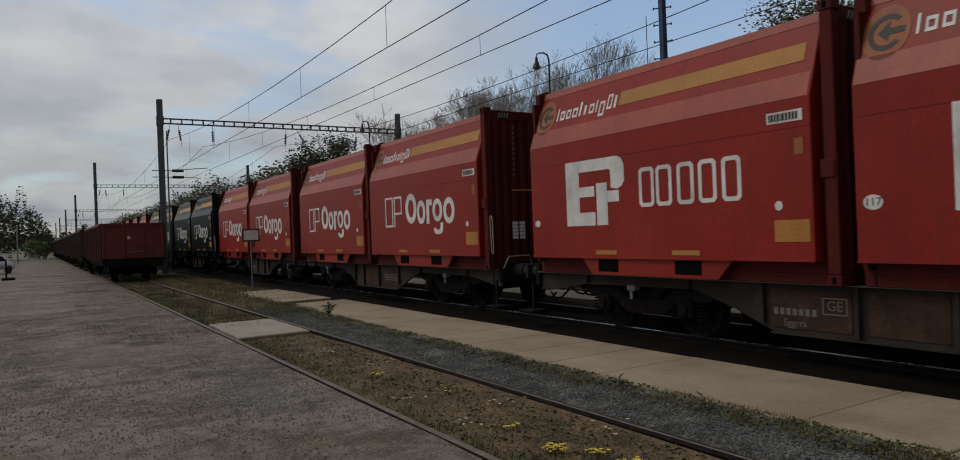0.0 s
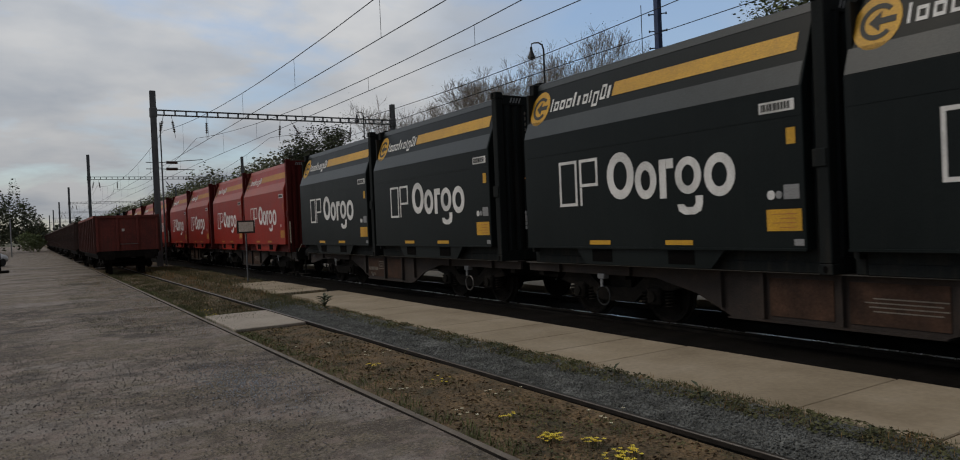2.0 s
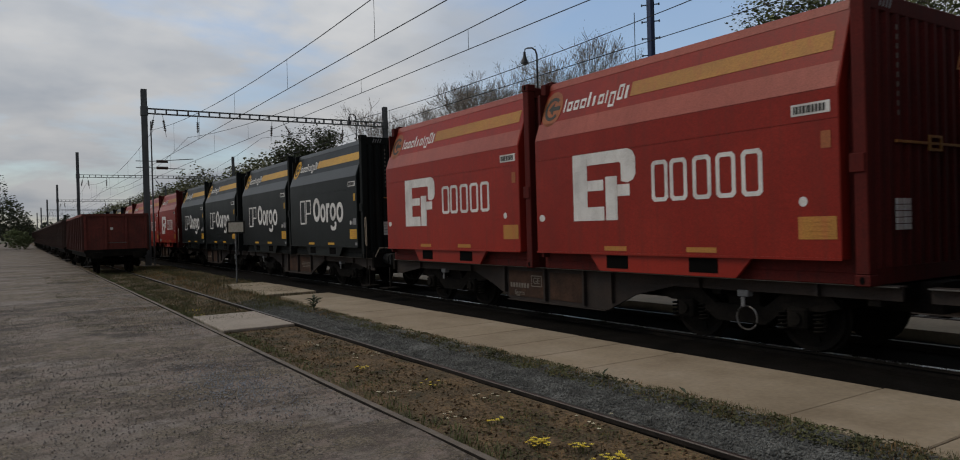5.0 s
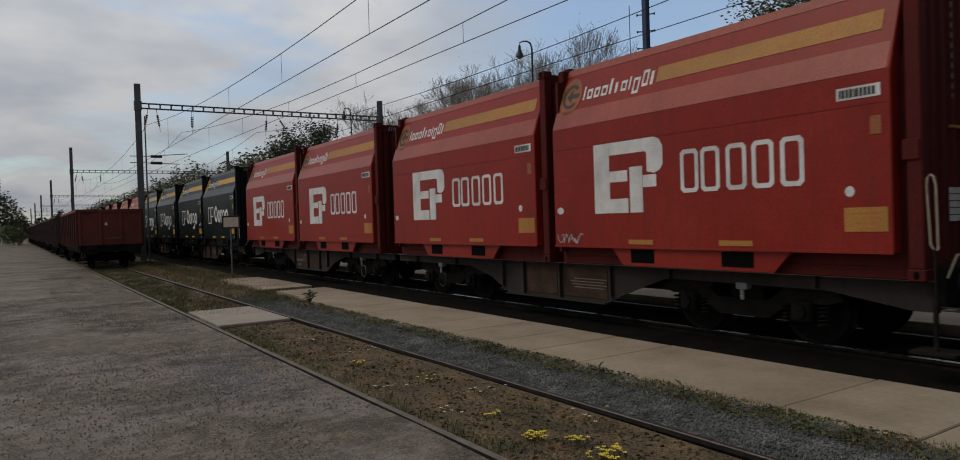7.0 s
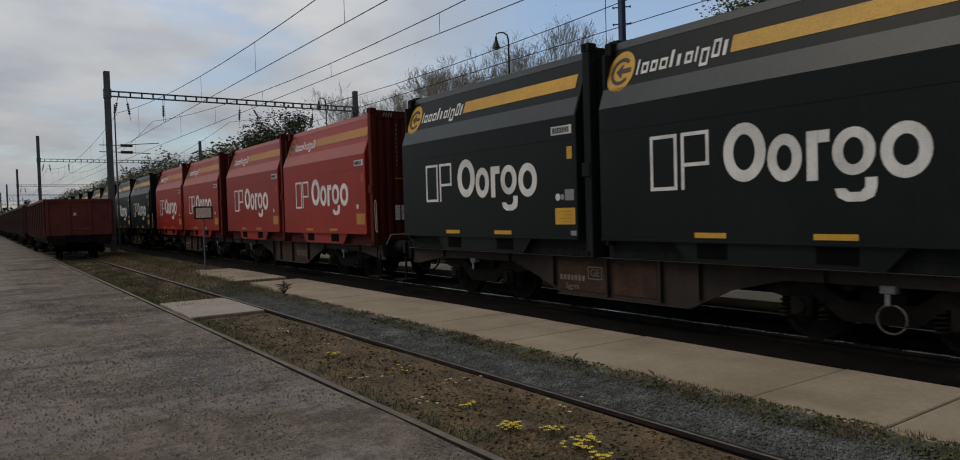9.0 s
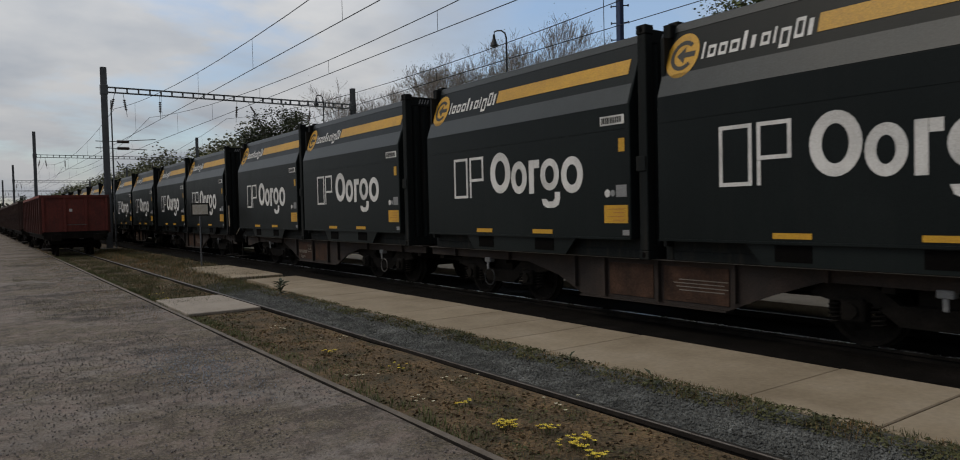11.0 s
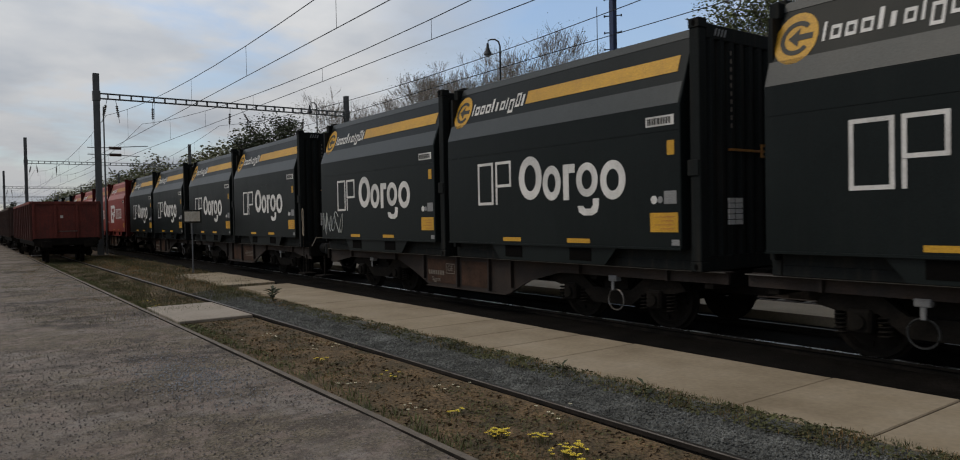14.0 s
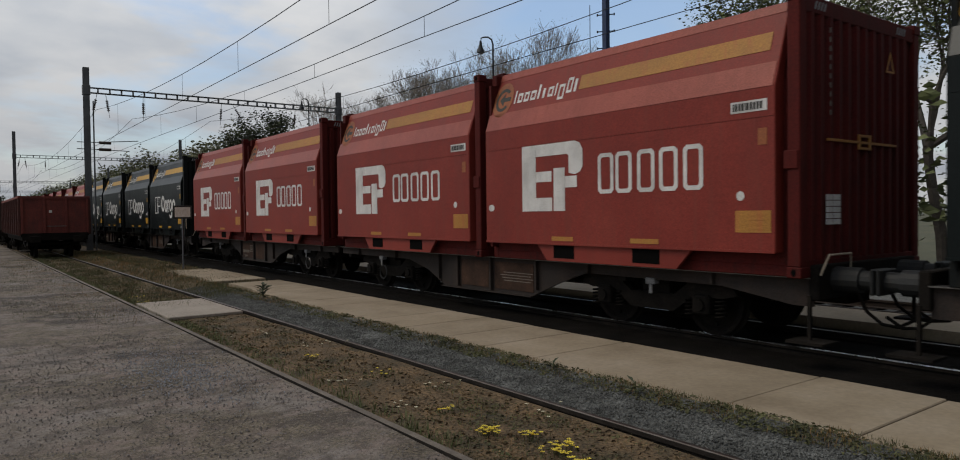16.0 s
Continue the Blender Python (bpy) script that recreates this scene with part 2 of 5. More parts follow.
def worn_yard():
    """Tints the yard's asphalt with long dusty, damp drifts and painted sky reflections."""
    nt = ASPHALT.node_tree
    n, l = nt.nodes, nt.links
    base = n["Principled BSDF"].inputs["Base Color"]
    src = base.links[0].from_socket
    co = n.new("ShaderNodeTexCoord")
    for scale, size, seed, lo, hi, tint, most in (
            ((0.6, 0.75, 1), 0.9, 3.0, 0.49, 0.58, (0.07, 0.057, 0.046), 0.8),
            ((0.45, 0.6, 1), 1.1, 11.0, 0.5, 0.6, (0.25, 0.215, 0.185), 0.7),
            ((0.55, 0.8, 1), 0.55, 17.0, 0.54, 0.59, (0.04, 0.034, 0.028), 0.85),
            # pale tint in place of sky mirrored in wet spots
            ((0.5, 0.9, 1), 0.6, 31.0, 0.55, 0.6, (0.27, 0.24, 0.215), 0.7),
            ((1, 1, 1), 2.1, 23.0, 0.5, 0.6, (0.235, 0.185, 0.155), 0.8),
            ((1, 1, 1), 4.2, 8.0, 0.5, 0.6, (0.085, 0.066, 0.053), 0.65),
            ((1, 1, 1), 17.0, 5.0, 0.55, 0.64, (0.28, 0.228, 0.185), 0.65),
            ((1, 1, 1), 34.0, 2.0, 0.55, 0.62, (0.05, 0.04, 0.033), 0.65),
            ((1, 1, 1), 70.0, 9.0, 0.58, 0.64, (0.33, 0.29, 0.26), 0.6)):
        mp = n.new("ShaderNodeMapping"); mp.inputs["Scale"].default_value = scale; mp.inputs["Location"].default_value = (seed, seed * 2, 0)
        t = n.new("ShaderNodeTexNoise"); t.inputs["Scale"].default_value = size; t.inputs["Detail"].default_value = 8; t.inputs["Roughness"].default_value = 0.65
        r = n.new("ShaderNodeMapRange"); r.inputs["From Min"].default_value, r.inputs["From Max"].default_value, r.inputs["To Max"].default_value = lo, hi, most
        m = n.new("ShaderNodeMix"); m.data_type = "RGBA"; m.inputs["B"].default_value = (*tint, 1)
        l.new(co.outputs["Object"], mp.inputs[0]); l.new(mp.outputs[0], t.inputs["Vector"]); l.new(t.outputs["Fac"], r.inputs["Value"])
        l.new(r.outputs[0], m.inputs["Factor"]); l.new(src, m.inputs["A"])
        src = m.outputs["Result"]
    l.new(src, base)
    lump = n.new("ShaderNodeTexNoise"); lump.inputs["Scale"].default_value = 7.0; lump.inputs["Detail"].default_value = 9; lump.inputs["Roughness"].default_value = 0.7
    l.new(co.outputs["Object"], lump.inputs["Vector"])
    bp = n.new("ShaderNodeBump"); bp.inputs["Strength"].default_value, bp.inputs["Distance"].default_value = 0.9, 0.06
    l.new(lump.outputs["Fac"], bp.inputs["Height"])
    old = n["Principled BSDF"].inputs["Normal"].links[0].from_socket
    l.new(old, bp.inputs["Normal"]); l.new(bp.outputs[0], n["Principled BSDF"].inputs["Normal"])


worn_yard()
PEBBLE = material("pale blue-grey pebbles", (0.24, 0.25, 0.27), rough=0.9, grain=20, patch=6, bump=0.2)
DUST = material("pale dust", (0.17, 0.15, 0.14), (0.11, 0.1, 0.09), (0.22, 0.2, 0.19), 0.9, grain=35, patch=0.9, bump=0.4)
WET = material("damp dark asphalt", (0.05, 0.045, 0.042), (0.035, 0.03, 0.028), (0.075, 0.068, 0.062), 0.6, grain=45, patch=1.2, bump=0.4)
SOIL = material("dry verge soil", (0.098, 0.066, 0.034), (0.036, 0.032, 0.015), (0.16, 0.104, 0.052), 0.95, grain=28, patch=2.6, bump=0.9, contrast=1.6)
GRAVEL = material("grey gravel", (0.098, 0.1, 0.093), (0.05, 0.051, 0.047), (0.155, 0.158, 0.148), 0.9, grain=40, patch=4, bump=0.8, contrast=1.5)
# ballast kept near black: the shade under the train is in its colour
BALLAST = material("track ballast with train shade", (0.008, 0.007, 0.006), (0.005, 0.0045, 0.004), (0.013, 0.011, 0.010), 0.97, grain=25, patch=2, bump=0.9, spec=0.05)
CONCRETE = material("weathered slab concrete", (0.265, 0.213, 0.145), (0.2, 0.157, 0.103), (0.31, 0.256, 0.185), 0.85, grain=18, patch=0.9, bump=0.12, contrast=-0.6, vary=0.05, streak=0.0)
EDGE = material("worn edging concrete", (0.165, 0.138, 0.11), rough=0.9, grain=40, patch=2, bump=0.5)
# tar, darkened further by train shade put into the colour
SLEEPER = material("tarred sleeper with train shade", (0.010, 0.008, 0.007), rough=0.95, grain=25, patch=3, bump=0.5, spec=0.05)
MAST = material("grey galvanised mast", (0.13, 0.135, 0.14), rough=0.6, metal=0.3, grain=30, patch=2, bump=0.1, streak=0.4)
BLUE = material("dark blue mast paint", (0.018, 0.035, 0.09), rough=0.5, grain=30, patch=2, bump=0.05)
WIRE = material("catenary wire", (0.03, 0.032, 0.035), rough=0.5, metal=0.6, grain=20, bump=0)
GLAZE = material("brown insulator glaze", (0.05, 0.03, 0.02), rough=0.3, grain=20, bump=0)
BARK = material("grey bark", (0.1, 0.085, 0.07), rough=0.95, grain=30, patch=4, bump=0.6)
TWIG = material("pale twig bark", (0.25, 0.215, 0.185), rough=0.95, grain=30, patch=4, bump=0.3)
LEAF = material("spring leaves", (0.095, 0.11, 0.04), (0.055, 0.068, 0.024), (0.15, 0.17, 0.065), 0.7, grain=3, patch=0.4, bump=0)
LEAF_DARK = material("dark foliage", (0.052, 0.062, 0.032), (0.032, 0.04, 0.021), (0.08, 0.092, 0.045), 0.8, grain=2, patch=0.3, bump=0)
LEAF_PALE = material("pale bush leaves", (0.12, 0.15, 0.06), (0.08, 0.1, 0.04), (0.17, 0.2, 0.085), 0.8, grain=3, patch=0.6, bump=0)
GRASS = material("rough grass", (0.082, 0.084, 0.035), (0.056, 0.054, 0.024), (0.12, 0.118, 0.048), 0.9, grain=6, patch=0.8, bump=0)
STRAW = material("dry straw grass", (0.21, 0.125, 0.05), (0.135, 0.08, 0.034), (0.29, 0.185, 0.082), 0.9, grain=6, patch=1.5, bump=0)
PETAL = material("yellow petals", (0.72, 0.56, 0.05), rough=0.7, grain=10, bump=0)
PETAL_PALE = material("pale petals", (0.6, 0.56, 0.4), rough=0.7, grain=10, bump=0)
MEADOW = material("far rough ground", (0.07, 0.07, 0.035), (0.045, 0.05, 0.025), (0.1, 0.095, 0.05), 0.95, grain=3, patch=0.08, bump=0.4)
WAGON_RED = material("faded oxide red wagon", (0.14, 0.03, 0.022), (0.09, 0.022, 0.017), (0.18, 0.04, 0.03), 0.75, grain=30, patch=1.5, bump=0.15, streak=0.6, dirt=(0.07, 0.03, 0.022))
WAGON_SIDE = material("dark maroon wagon side", (0.075, 0.026, 0.02), (0.05, 0.02, 0.016), (0.1, 0.035, 0.027), 0.8, grain=30, patch=1.5, bump=0.15, streak=0.6)
WAGON_BROWN = material("brown wagon", (0.05, 0.028, 0.022), (0.03, 0.019, 0.015), (0.075, 0.04, 0.03), 0.8, grain=30, patch=1.5, bump=0.15, streak=0.6)
CARPAINT = material("white car paint", (0.7, 0.71, 0.72), rough=0.3, grain=20, bump=0)
GLASS_DARK = material("dark car glass", (0.02, 0.022, 0.025), rough=0.1, grain=20, bump=0, spec=0.8)
RUBBER = material("rubber", (0.02, 0.02, 0.02), rough=0.9, grain=20, bump=0.1)
SIGNFACE = material("blank sign face", (0.74, 0.68, 0.57), (0.66, 0.6, 0.5), (0.8, 0.75, 0.64), 0.7, grain=20, patch=3, bump=0.05)

# ---------------------------------------------------------------- mesh tools


def box(bm, x0, x1, y0, y1, z0, z1, bevel=0.0):
    vs = bmesh.ops.create_cube(bm, size=1.0)["verts"]
    for v in vs:
        v.co = Vector(((x0 + x1) / 2 + v.co.x * (x1 - x0), (y0 + y1) / 2 + v.co.y * (y1 - y0), (z0 + z1) / 2 + v.co.z * (z1 - z0)))
    if bevel:
        es = list({e for v in vs for e in v.link_edges})
        bmesh.ops.bevel(bm, geom=es, offset=bevel, segments=1, affect="EDGES")
    return bm


def boxes(*rows, bevel=0.0):
    bm = bmesh.new()
    for r in rows:
        box(bm, *r, bevel=bevel)
    return bm


def tube(bm, points, radius, sides=6, taper=1.0):
    """A round bar along the points."""
    rings = []
    pts = [Vector(p) for p in points]
    for i, p in enumerate(pts):
        d = (pts[min(i + 1, len(pts) - 1)] - pts[max(i - 1, 0)]).normalized()
        a = d.orthogonal().normalized() if abs(d.z) > 0.9 else d.cross(Vector((0, 0, 1))).normalized()
        b = d.cross(a)
        r = radius * (1 + (taper - 1) * i / max(1, len(pts) - 1))
        rings.append([bm.verts.new(p + r * (math.cos(k * math.tau / sides) * a + math.sin(k * math.tau / sides) * b)) for k in range(sides)])
    for u, w in zip(rings, rings[1:]):
        for k in range(sides):
            bm.faces.new((u[k], u[(k + 1) % sides], w[(k + 1) % sides], w[k]))
    bm.faces.new(rings[0][::-1]), bm.faces.new(rings[-1])
    return bm


def prism(bm, outline, lay, thick):
    """An outline of pairs, laid out by lay(a, b, height) and raised by thick."""
    lo, hi = [bm.verts.new(lay(a, b, 0)) for a, b in outline], [bm.verts.new(lay(a, b, thick)) for a, b in outline]
    n = len(lo)
    bm.faces.new(lo[::-1]), bm.faces.new(hi)
    for i in range(n):
        bm.faces.new((lo[i], lo[(i + 1) % n], hi[(i + 1) % n], hi[i]))
    return bm


def ring(bm, outer, inner, lay, thick):
    n = len(outer)
    v = [[bm.verts.new(lay(a, b, h)) for a, b in o] for o in (outer, inner) for h in (0, thick)]
    for i in range(n):
        j = (i + 1) % n
        for p, q in ((0, 1), (1, 3), (3, 2)):
            bm.faces.new((v[p][i], v[p][j], v[q][j], v[q][i]))
    return bm


def oval(ca, cb, ra, rb, n=24):
    return [(ca + ra * math.cos(k * math.tau / n), cb + rb * math.sin(k * math.tau / n)) for k in range(n)]


def rect(a0, a1, b0, b1):
    return [(a0, b0), (a1, b0), (a1, b1), (a0, b1)]


def mesh_of(bm, mat, smooth=False):
    bmesh.ops.recalc_face_normals(bm, faces=bm.faces)
    me = bpy.data.meshes.new("mesh")
    bm.to_mesh(me)
    bm.free()
    me.materials.append(mat)
    if smooth:
        for p in me.polygons:
            p.use_smooth = True
    return me


def part(name, bm, mat, parent=None, label="", at=None, smooth=False):
    me = bm if isinstance(bm, bpy.types.Mesh) else mesh_of(bm, mat, smooth)
    ob = new(name, me)
    ob.parent = parent
    if at is not None:
        ob.matrix_basis = at
    if label:
        tagged(ob, label)
    return ob


def thing(name, label, category, group="", kind="", at=None):
    ob = new(name)
    ob.empty_display_size = 0.2
    if at is not None:
        ob.matrix_basis = at
    return tagged(ob, label, category, group, kind)


def solid(name, bm, mat, label, category, kind="", group="", smooth=False, at=None):
    ob = part(name, bm, mat, None, smooth=smooth, at=at)
    return tagged(ob, label, category, group, kind)


def sheet(x0, x1, y0, y1, z, nx, ny, rough=0.0, scale=1.0, drop=0.12):
    """A thin slab of ground with a wavy top."""
    bm = bmesh.new()
    g = [[bm.verts.new((x0 + (x1 - x0) * i / nx, y0 + (y1 - y0) * j / ny, 0)) for j in range(ny + 1)] for i in range(nx + 1)]
    for row in g:
        for v in row:
            v.co.z = z + rough * noise.noise(Vector((v.co.x * scale, v.co.y * scale, 3.1)))
    for i in range(nx):
        for j in range(ny):
            bm.faces.new((g[i][j], g[i + 1][j], g[i + 1][j + 1], g[i][j + 1]))
    edge = [e for e in bm.edges if e.is_boundary]
    ex = bmesh.ops.extrude_edge_only(bm, edges=edge)
    for v in ex["geom"]:
        if isinstance(v, bmesh.types.BMVert):
            v.co.z -= drop
    return bm

# ---------------------------------------------------------------- the ground
SIDING, MAIN, NEXT = 3.885, 9.44, 13.6      # track centres
RAIL_Z = 0.10                              # rail head of the main track

solid("ground", sheet(-900, 900, -500, 2500, -0.30, 30, 40, 0.0), MEADOW, "rough green and brown land reaching the horizon", "ground", "structure")
solid("yard", sheet(-16, 3.045, -25, 330, -0.015, 40, 300, 0.02, 0.5, 0.25), ASPHALT, "worn grey asphalt loading yard with dusty patches", "yard", "structure")
solid("verge", sheet(3.15, 4.61, -25, 330, -0.042, 8, 300, 0.03, 2.0, 0.2), SOIL, "dry brown soil between the siding's rails", "verge", "structure")
def bank(x):
    """The gravel rises gently from the rail to the slabs."""
    return 0.1 * min(1, max(0, (x - 4.75) / 0.85))


for name, y0, y1, cover, label in (("gravel_strip", -25, 18.5, GRAVEL, "grey gravel strip beside the siding"), ("rail_verge", 18.5, 330, SOIL, "overgrown earth beside the siding")):
    strip_bm = sheet(4.71, 5.66, y0, y1, -0.045, 10, 150, 0.015, 2.0, 0.2)
    for v in strip_bm.verts:
        v.co.z += bank(v.co.x)
    solid(name, strip_bm, cover, label, "verge", "structure")
solid("earth_strip", sheet(5.62, 7.44, -25, 330, -0.03, 8, 200, 0.03, 1.0, 0.2), SOIL, "bare earth strip between siding and main track", "earth", "structure")
solid("track_bed", sheet(7.44, 11.0, -60, 900, -0.005, 10, 400, 0.03, 3.0, 0.2), BALLAST, "main track ballast, blackened for the shade under the train", "track bed", "structure")
solid("far_platform", sheet(11.0, 12.3, -60, 330, 0.16, 4, 100, 0.01, 1.0, 0.4), CONCRETE, "pale concrete island platform beyond the main track", "platform", "structure")
solid("far_track_bed", sheet(12.3, 26, -60, 900, -0.1, 10, 200, 0.03, 2.0, 0.2), GRAVEL, "gravel bed of the far tracks", "track bed", "structure")


def rail_profile():
    h = [(-0.036, 0.0), (0.036, 0.0), (0.036, -0.035), (0.009, -0.05), (0.009, -0.13), (0.07, -0.145), (0.07, -0.155), (-0.07, -0.155), (-0.07, -0.145), (-0.009, -0.13), (-0.009, -0.05), (-0.036, -0.035)]
    return h


def track(x, z, y0, y1, name, top, side, label, other=None, sleepers=True, step=0.62, half=0.753):
    t = thing(name, label, "railway track", kind="structure", at=pose(x, 0, z))
    for s in (-half, half):
        bm = bmesh.new()
        prism(bm, rail_profile(), lambda a, b, h: Vector((s + a, y0 + h, b)), y1 - y0)
        r = part("rail", bm, side, t)
        part("rail_head", boxes((s - 0.034, s + 0.034, y0, y1, -0.012, 0.003)), other if other and s > 0 else top, r)
        # a pale strip on the far head draws its highlight
        if not sleepers and s > 0:
            part("running_band", boxes((s - 0.031, s - 0.012, y0, y1, 0.0, 0.006)), RAILGLINT, r, "pale stripe painted as the rail's highlight")
    if sleepers:
        bm = bmesh.new()
        k = y0
        while k < min(y1, 120):
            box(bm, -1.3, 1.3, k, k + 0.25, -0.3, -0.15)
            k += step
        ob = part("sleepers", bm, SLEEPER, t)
        tagged(ob, kind="stuff")
    return t


track(SIDING, 0.0, -25, 330, "siding_track", RAILDUSTY, RAILGRIMY, "sunken siding track with dull rusty rails", other=RAILDARK, sleepers=False, half=0.785)
# the far head gets a dark colour in place of the train's shade
track(MAIN, RAIL_Z, -60, 900, "main_track", RAILTOP, GRIME_SHADED, "main track with polished near rail head, far one painted as shaded", other=RAILDARK)
track(NEXT, RAIL_Z, -60, 900, "far_track", RAILRUST, RAILRUST, "far track behind the passing train")

def slab_row():
    """The low platform between the siding and the main track."""
    pf = thing("slab_platform", "low platform of weathered pale concrete slabs", "platform", kind="structure")
    cuts = [-9.6, -7.0, -4.4, -1.8, 0.1, 1.35, 2.68, 3.88, 6.62, 7.64, 8.6, 9.74, 10.85, 11.95, 13.05, 14.15, 15.2, 16.25, 17.3, 18.4, 19.4]
    rnd = random.Random(5)
    for i, (a, b) in enumerate(zip(cuts, cuts[1:])):
        near = 5.66 + rnd.uniform(-0.02, 0.02) + (0.0 if b < 13 else (b - 13) * 0.06)
        far = 7.40 + rnd.uniform(-0.015, 0.015)
        z = 0.075 + rnd.uniform(-0.004, 0.004)
        part("slab", boxes((near, far, a + 0.007, b - 0.007, -0.15, z), bevel=0.01), CONCRETE, pf)
    for a, b in ((20.4, 22.2), (22.23, 24.1), (24.13, 25.9)):
        part("slab", boxes((5.75, 7.40, a, b, -0.15, 0.05 + rnd.uniform(-0.01, 0.01)), bevel=0.012), CONCRETE, pf)


slab_row()
cr = thing("crossing_slab", "pale concrete crossing slab laid between the siding's rails", "slab", at=pose(SIDING, 15.28, -0.045))
part("panel", boxes((-0.68, 0.68, -1.42, 1.42, 0, 0.065), bevel=0.012), PALESLAB, cr)

# ---------------------------------------------------------------- the container train
PITCH = 26.77                                   # from wagon to wagon
BOX_AT = (0.0, 6.165, 13.055, 19.22)             # the four boxes on a wagon
FLAP0, FLAP1, LEN = 0.28, 5.93, 5.99
BASE = 0.95                                     # wagon deck above the rail
BREAK, TOP = 2.28, 3.33                         # where the side flap leans in, and its upper edge


def side(r, z, h):
    """A place on the upright flap: r from its rear end, z over the deck, h proud of it."""
    return Vector((-1.592 - h, FLAP1 - r, z))


def lean(r, s, h):
    """A place on the leaning flap: s from the break (0) to the upper edge (1)."""
    n = Vector((-0.95, 0, 0.31))
    return Vector((-1.592, FLAP1 - r, BREAK)) + s * Vector((0.36, 0, TOP - BREAK)) + h * n


def flap_bm():
    bm = bmesh.new()
    prof = [(-1.592, 0.29), (-1.592, BREAK), (-1.232, TOP), (-1.20, TOP), (-1.40, 2.4), (-1.40, 0.29)]
    prism(bm, prof, lambda a, b, h: Vector((a, FLAP0 + h, b)), FLAP1 - FLAP0)
    bmesh.ops.bevel(bm, geom=list(bm.edges), offset=0.012, segments=1, affect="EDGES")
    # a pressed rim along the foot and the crease below the lean
    box(bm, -1.606, -1.59, FLAP0, FLAP1, 0.285, 0.315)
    box(bm, -1.598, -1.59, FLAP0 + 0.02, FLAP1 - 0.02, 1.925, 1.94)
    return bm


def shell_bm():
    """The tub of the box between its end frames, leaning in under the flaps."""
    bm = bmesh.new()
    prof = [(-1.39, 0.14), (1.39, 0.14), (1.39, 2.3), (1.14, 3.1), (1.14, 3.3), (-1.14, 3.3), (-1.14, 3.1), (-1.39, 2.3)]
    prism(bm, prof, lambda a, b, h: Vector((a, 0.16 + h, b)), LEN - 0.32)
    return bm


def end_sheet():
    """One corrugated end wall, seen from its front."""
    bm = bmesh.new()
    xs = [(-1.40, 0.06)]
    k = -1.33
    while k < 1.2:
        xs += [(k, 0.06), (k + 0.04, 0.0), (k + 0.115, 0.0), (k + 0.155, 0.06)]
        k += 0.222
    xs += [(1.49, 0.06), (1.49, 0.12), (-1.40, 0.12)]
    prism(bm, xs, lambda a, b, h: Vector((a, b, 0.2 + h)), 2.92)
    return bm


def skirt_bm():
    """The pocket plate under the flap; its two openings are painted as dark blocks."""
    bm = bmesh.new()
    pts = [(1.34, 0.29), (1.58, 0.02), (4.18, 0.02), (4.43, 0.29)]
    prism(bm, pts, lambda a, b, h: Vector((-1.50 - h, FLAP1 - a, b)), 0.05)
    return bm


def arrow_disc():
    bm = bmesh.new()
    prism(bm, oval(0.31, 0.52, 0.27, 0.30, 28), lambda a, b, h: lean(a, b, 0.002 + h), 0.004)
    return bm


def disc_mark():
    """An open ring on the disc."""
    ou = [(0.32 + 0.2 * math.cos(a), 0.52 + 0.2 * math.sin(a)) for a in (0.75 + k * 0.24 for k in range(21))]
    inn = [(0.32 + 0.145 * math.cos(a), 0.52 + 0.145 * math.sin(a)) for a in (0.75 + k * 0.24 for k in range(21))]
    return prism(bmesh.new(), ou + inn[::-1], lambda a, b, h: lean(a, b, 0.007 + h), 0.003)


def disc_arrow():
    return prism(bmesh.new(), [(0.22, 0.52), (0.35, 0.63), (0.35, 0.555), (0.52, 0.555), (0.52, 0.485), (0.35, 0.485), (0.35, 0.41)], lambda a, b, h: lean(a, b, 0.007 + h), 0.003)


def bars_word():
    """A company word, shown as plain upright bars."""
    bm = bmesh.new()
    r = 0.64
    for w, lo, hi in ((0.05, .42, .64), (0.12, .42, .58), (0.12, .42, .58), (0.13, .42, .58), (0.08, .42, .66), (0.09, .42, .58), (0.12, .42, .58), (0.05, .42, .62), (0.13, .34, .58), (0.12, .42, .66), (0.09, .42, .62)):
        if w > 0.11:
            ring(bm, rect(r, r + w, lo, hi), rect(r + 0.028, r + w - 0.028, lo + 0.04, hi - 0.04), lambda a, b, h: lean(a, b, 0.002 + h), 0.004)
        else:
            prism(bm, rect(r, r + w * 0.6, lo, hi), lambda a, b, h: lean(a, b, 0.002 + h), 0.004)
        r += w * 1.12 + 0.035
    return bm


def laid(a, b, h):
    return side(a, b, 0.002 + h)


def frame_piece(r0, r1, z0, z1, t):
    return lambda: ring(bmesh.new(), rect(r0, r1, z0, z1), rect(r0 + t, r1 - t, z0 + t, z1 - t), laid, 0.004)


def bar_piece(*r):
    return lambda: prism(bmesh.new(), rect(*r), laid, 0.004)


def ring_piece(a, b, ra, rb, ia, ib):
    return lambda: ring(bmesh.new(), oval(a, b, ra, rb), oval(a, b, ia, ib), laid, 0.004)


def shape_piece(pts):
    return lambda: prism(bmesh.new(), pts, laid, 0.004)


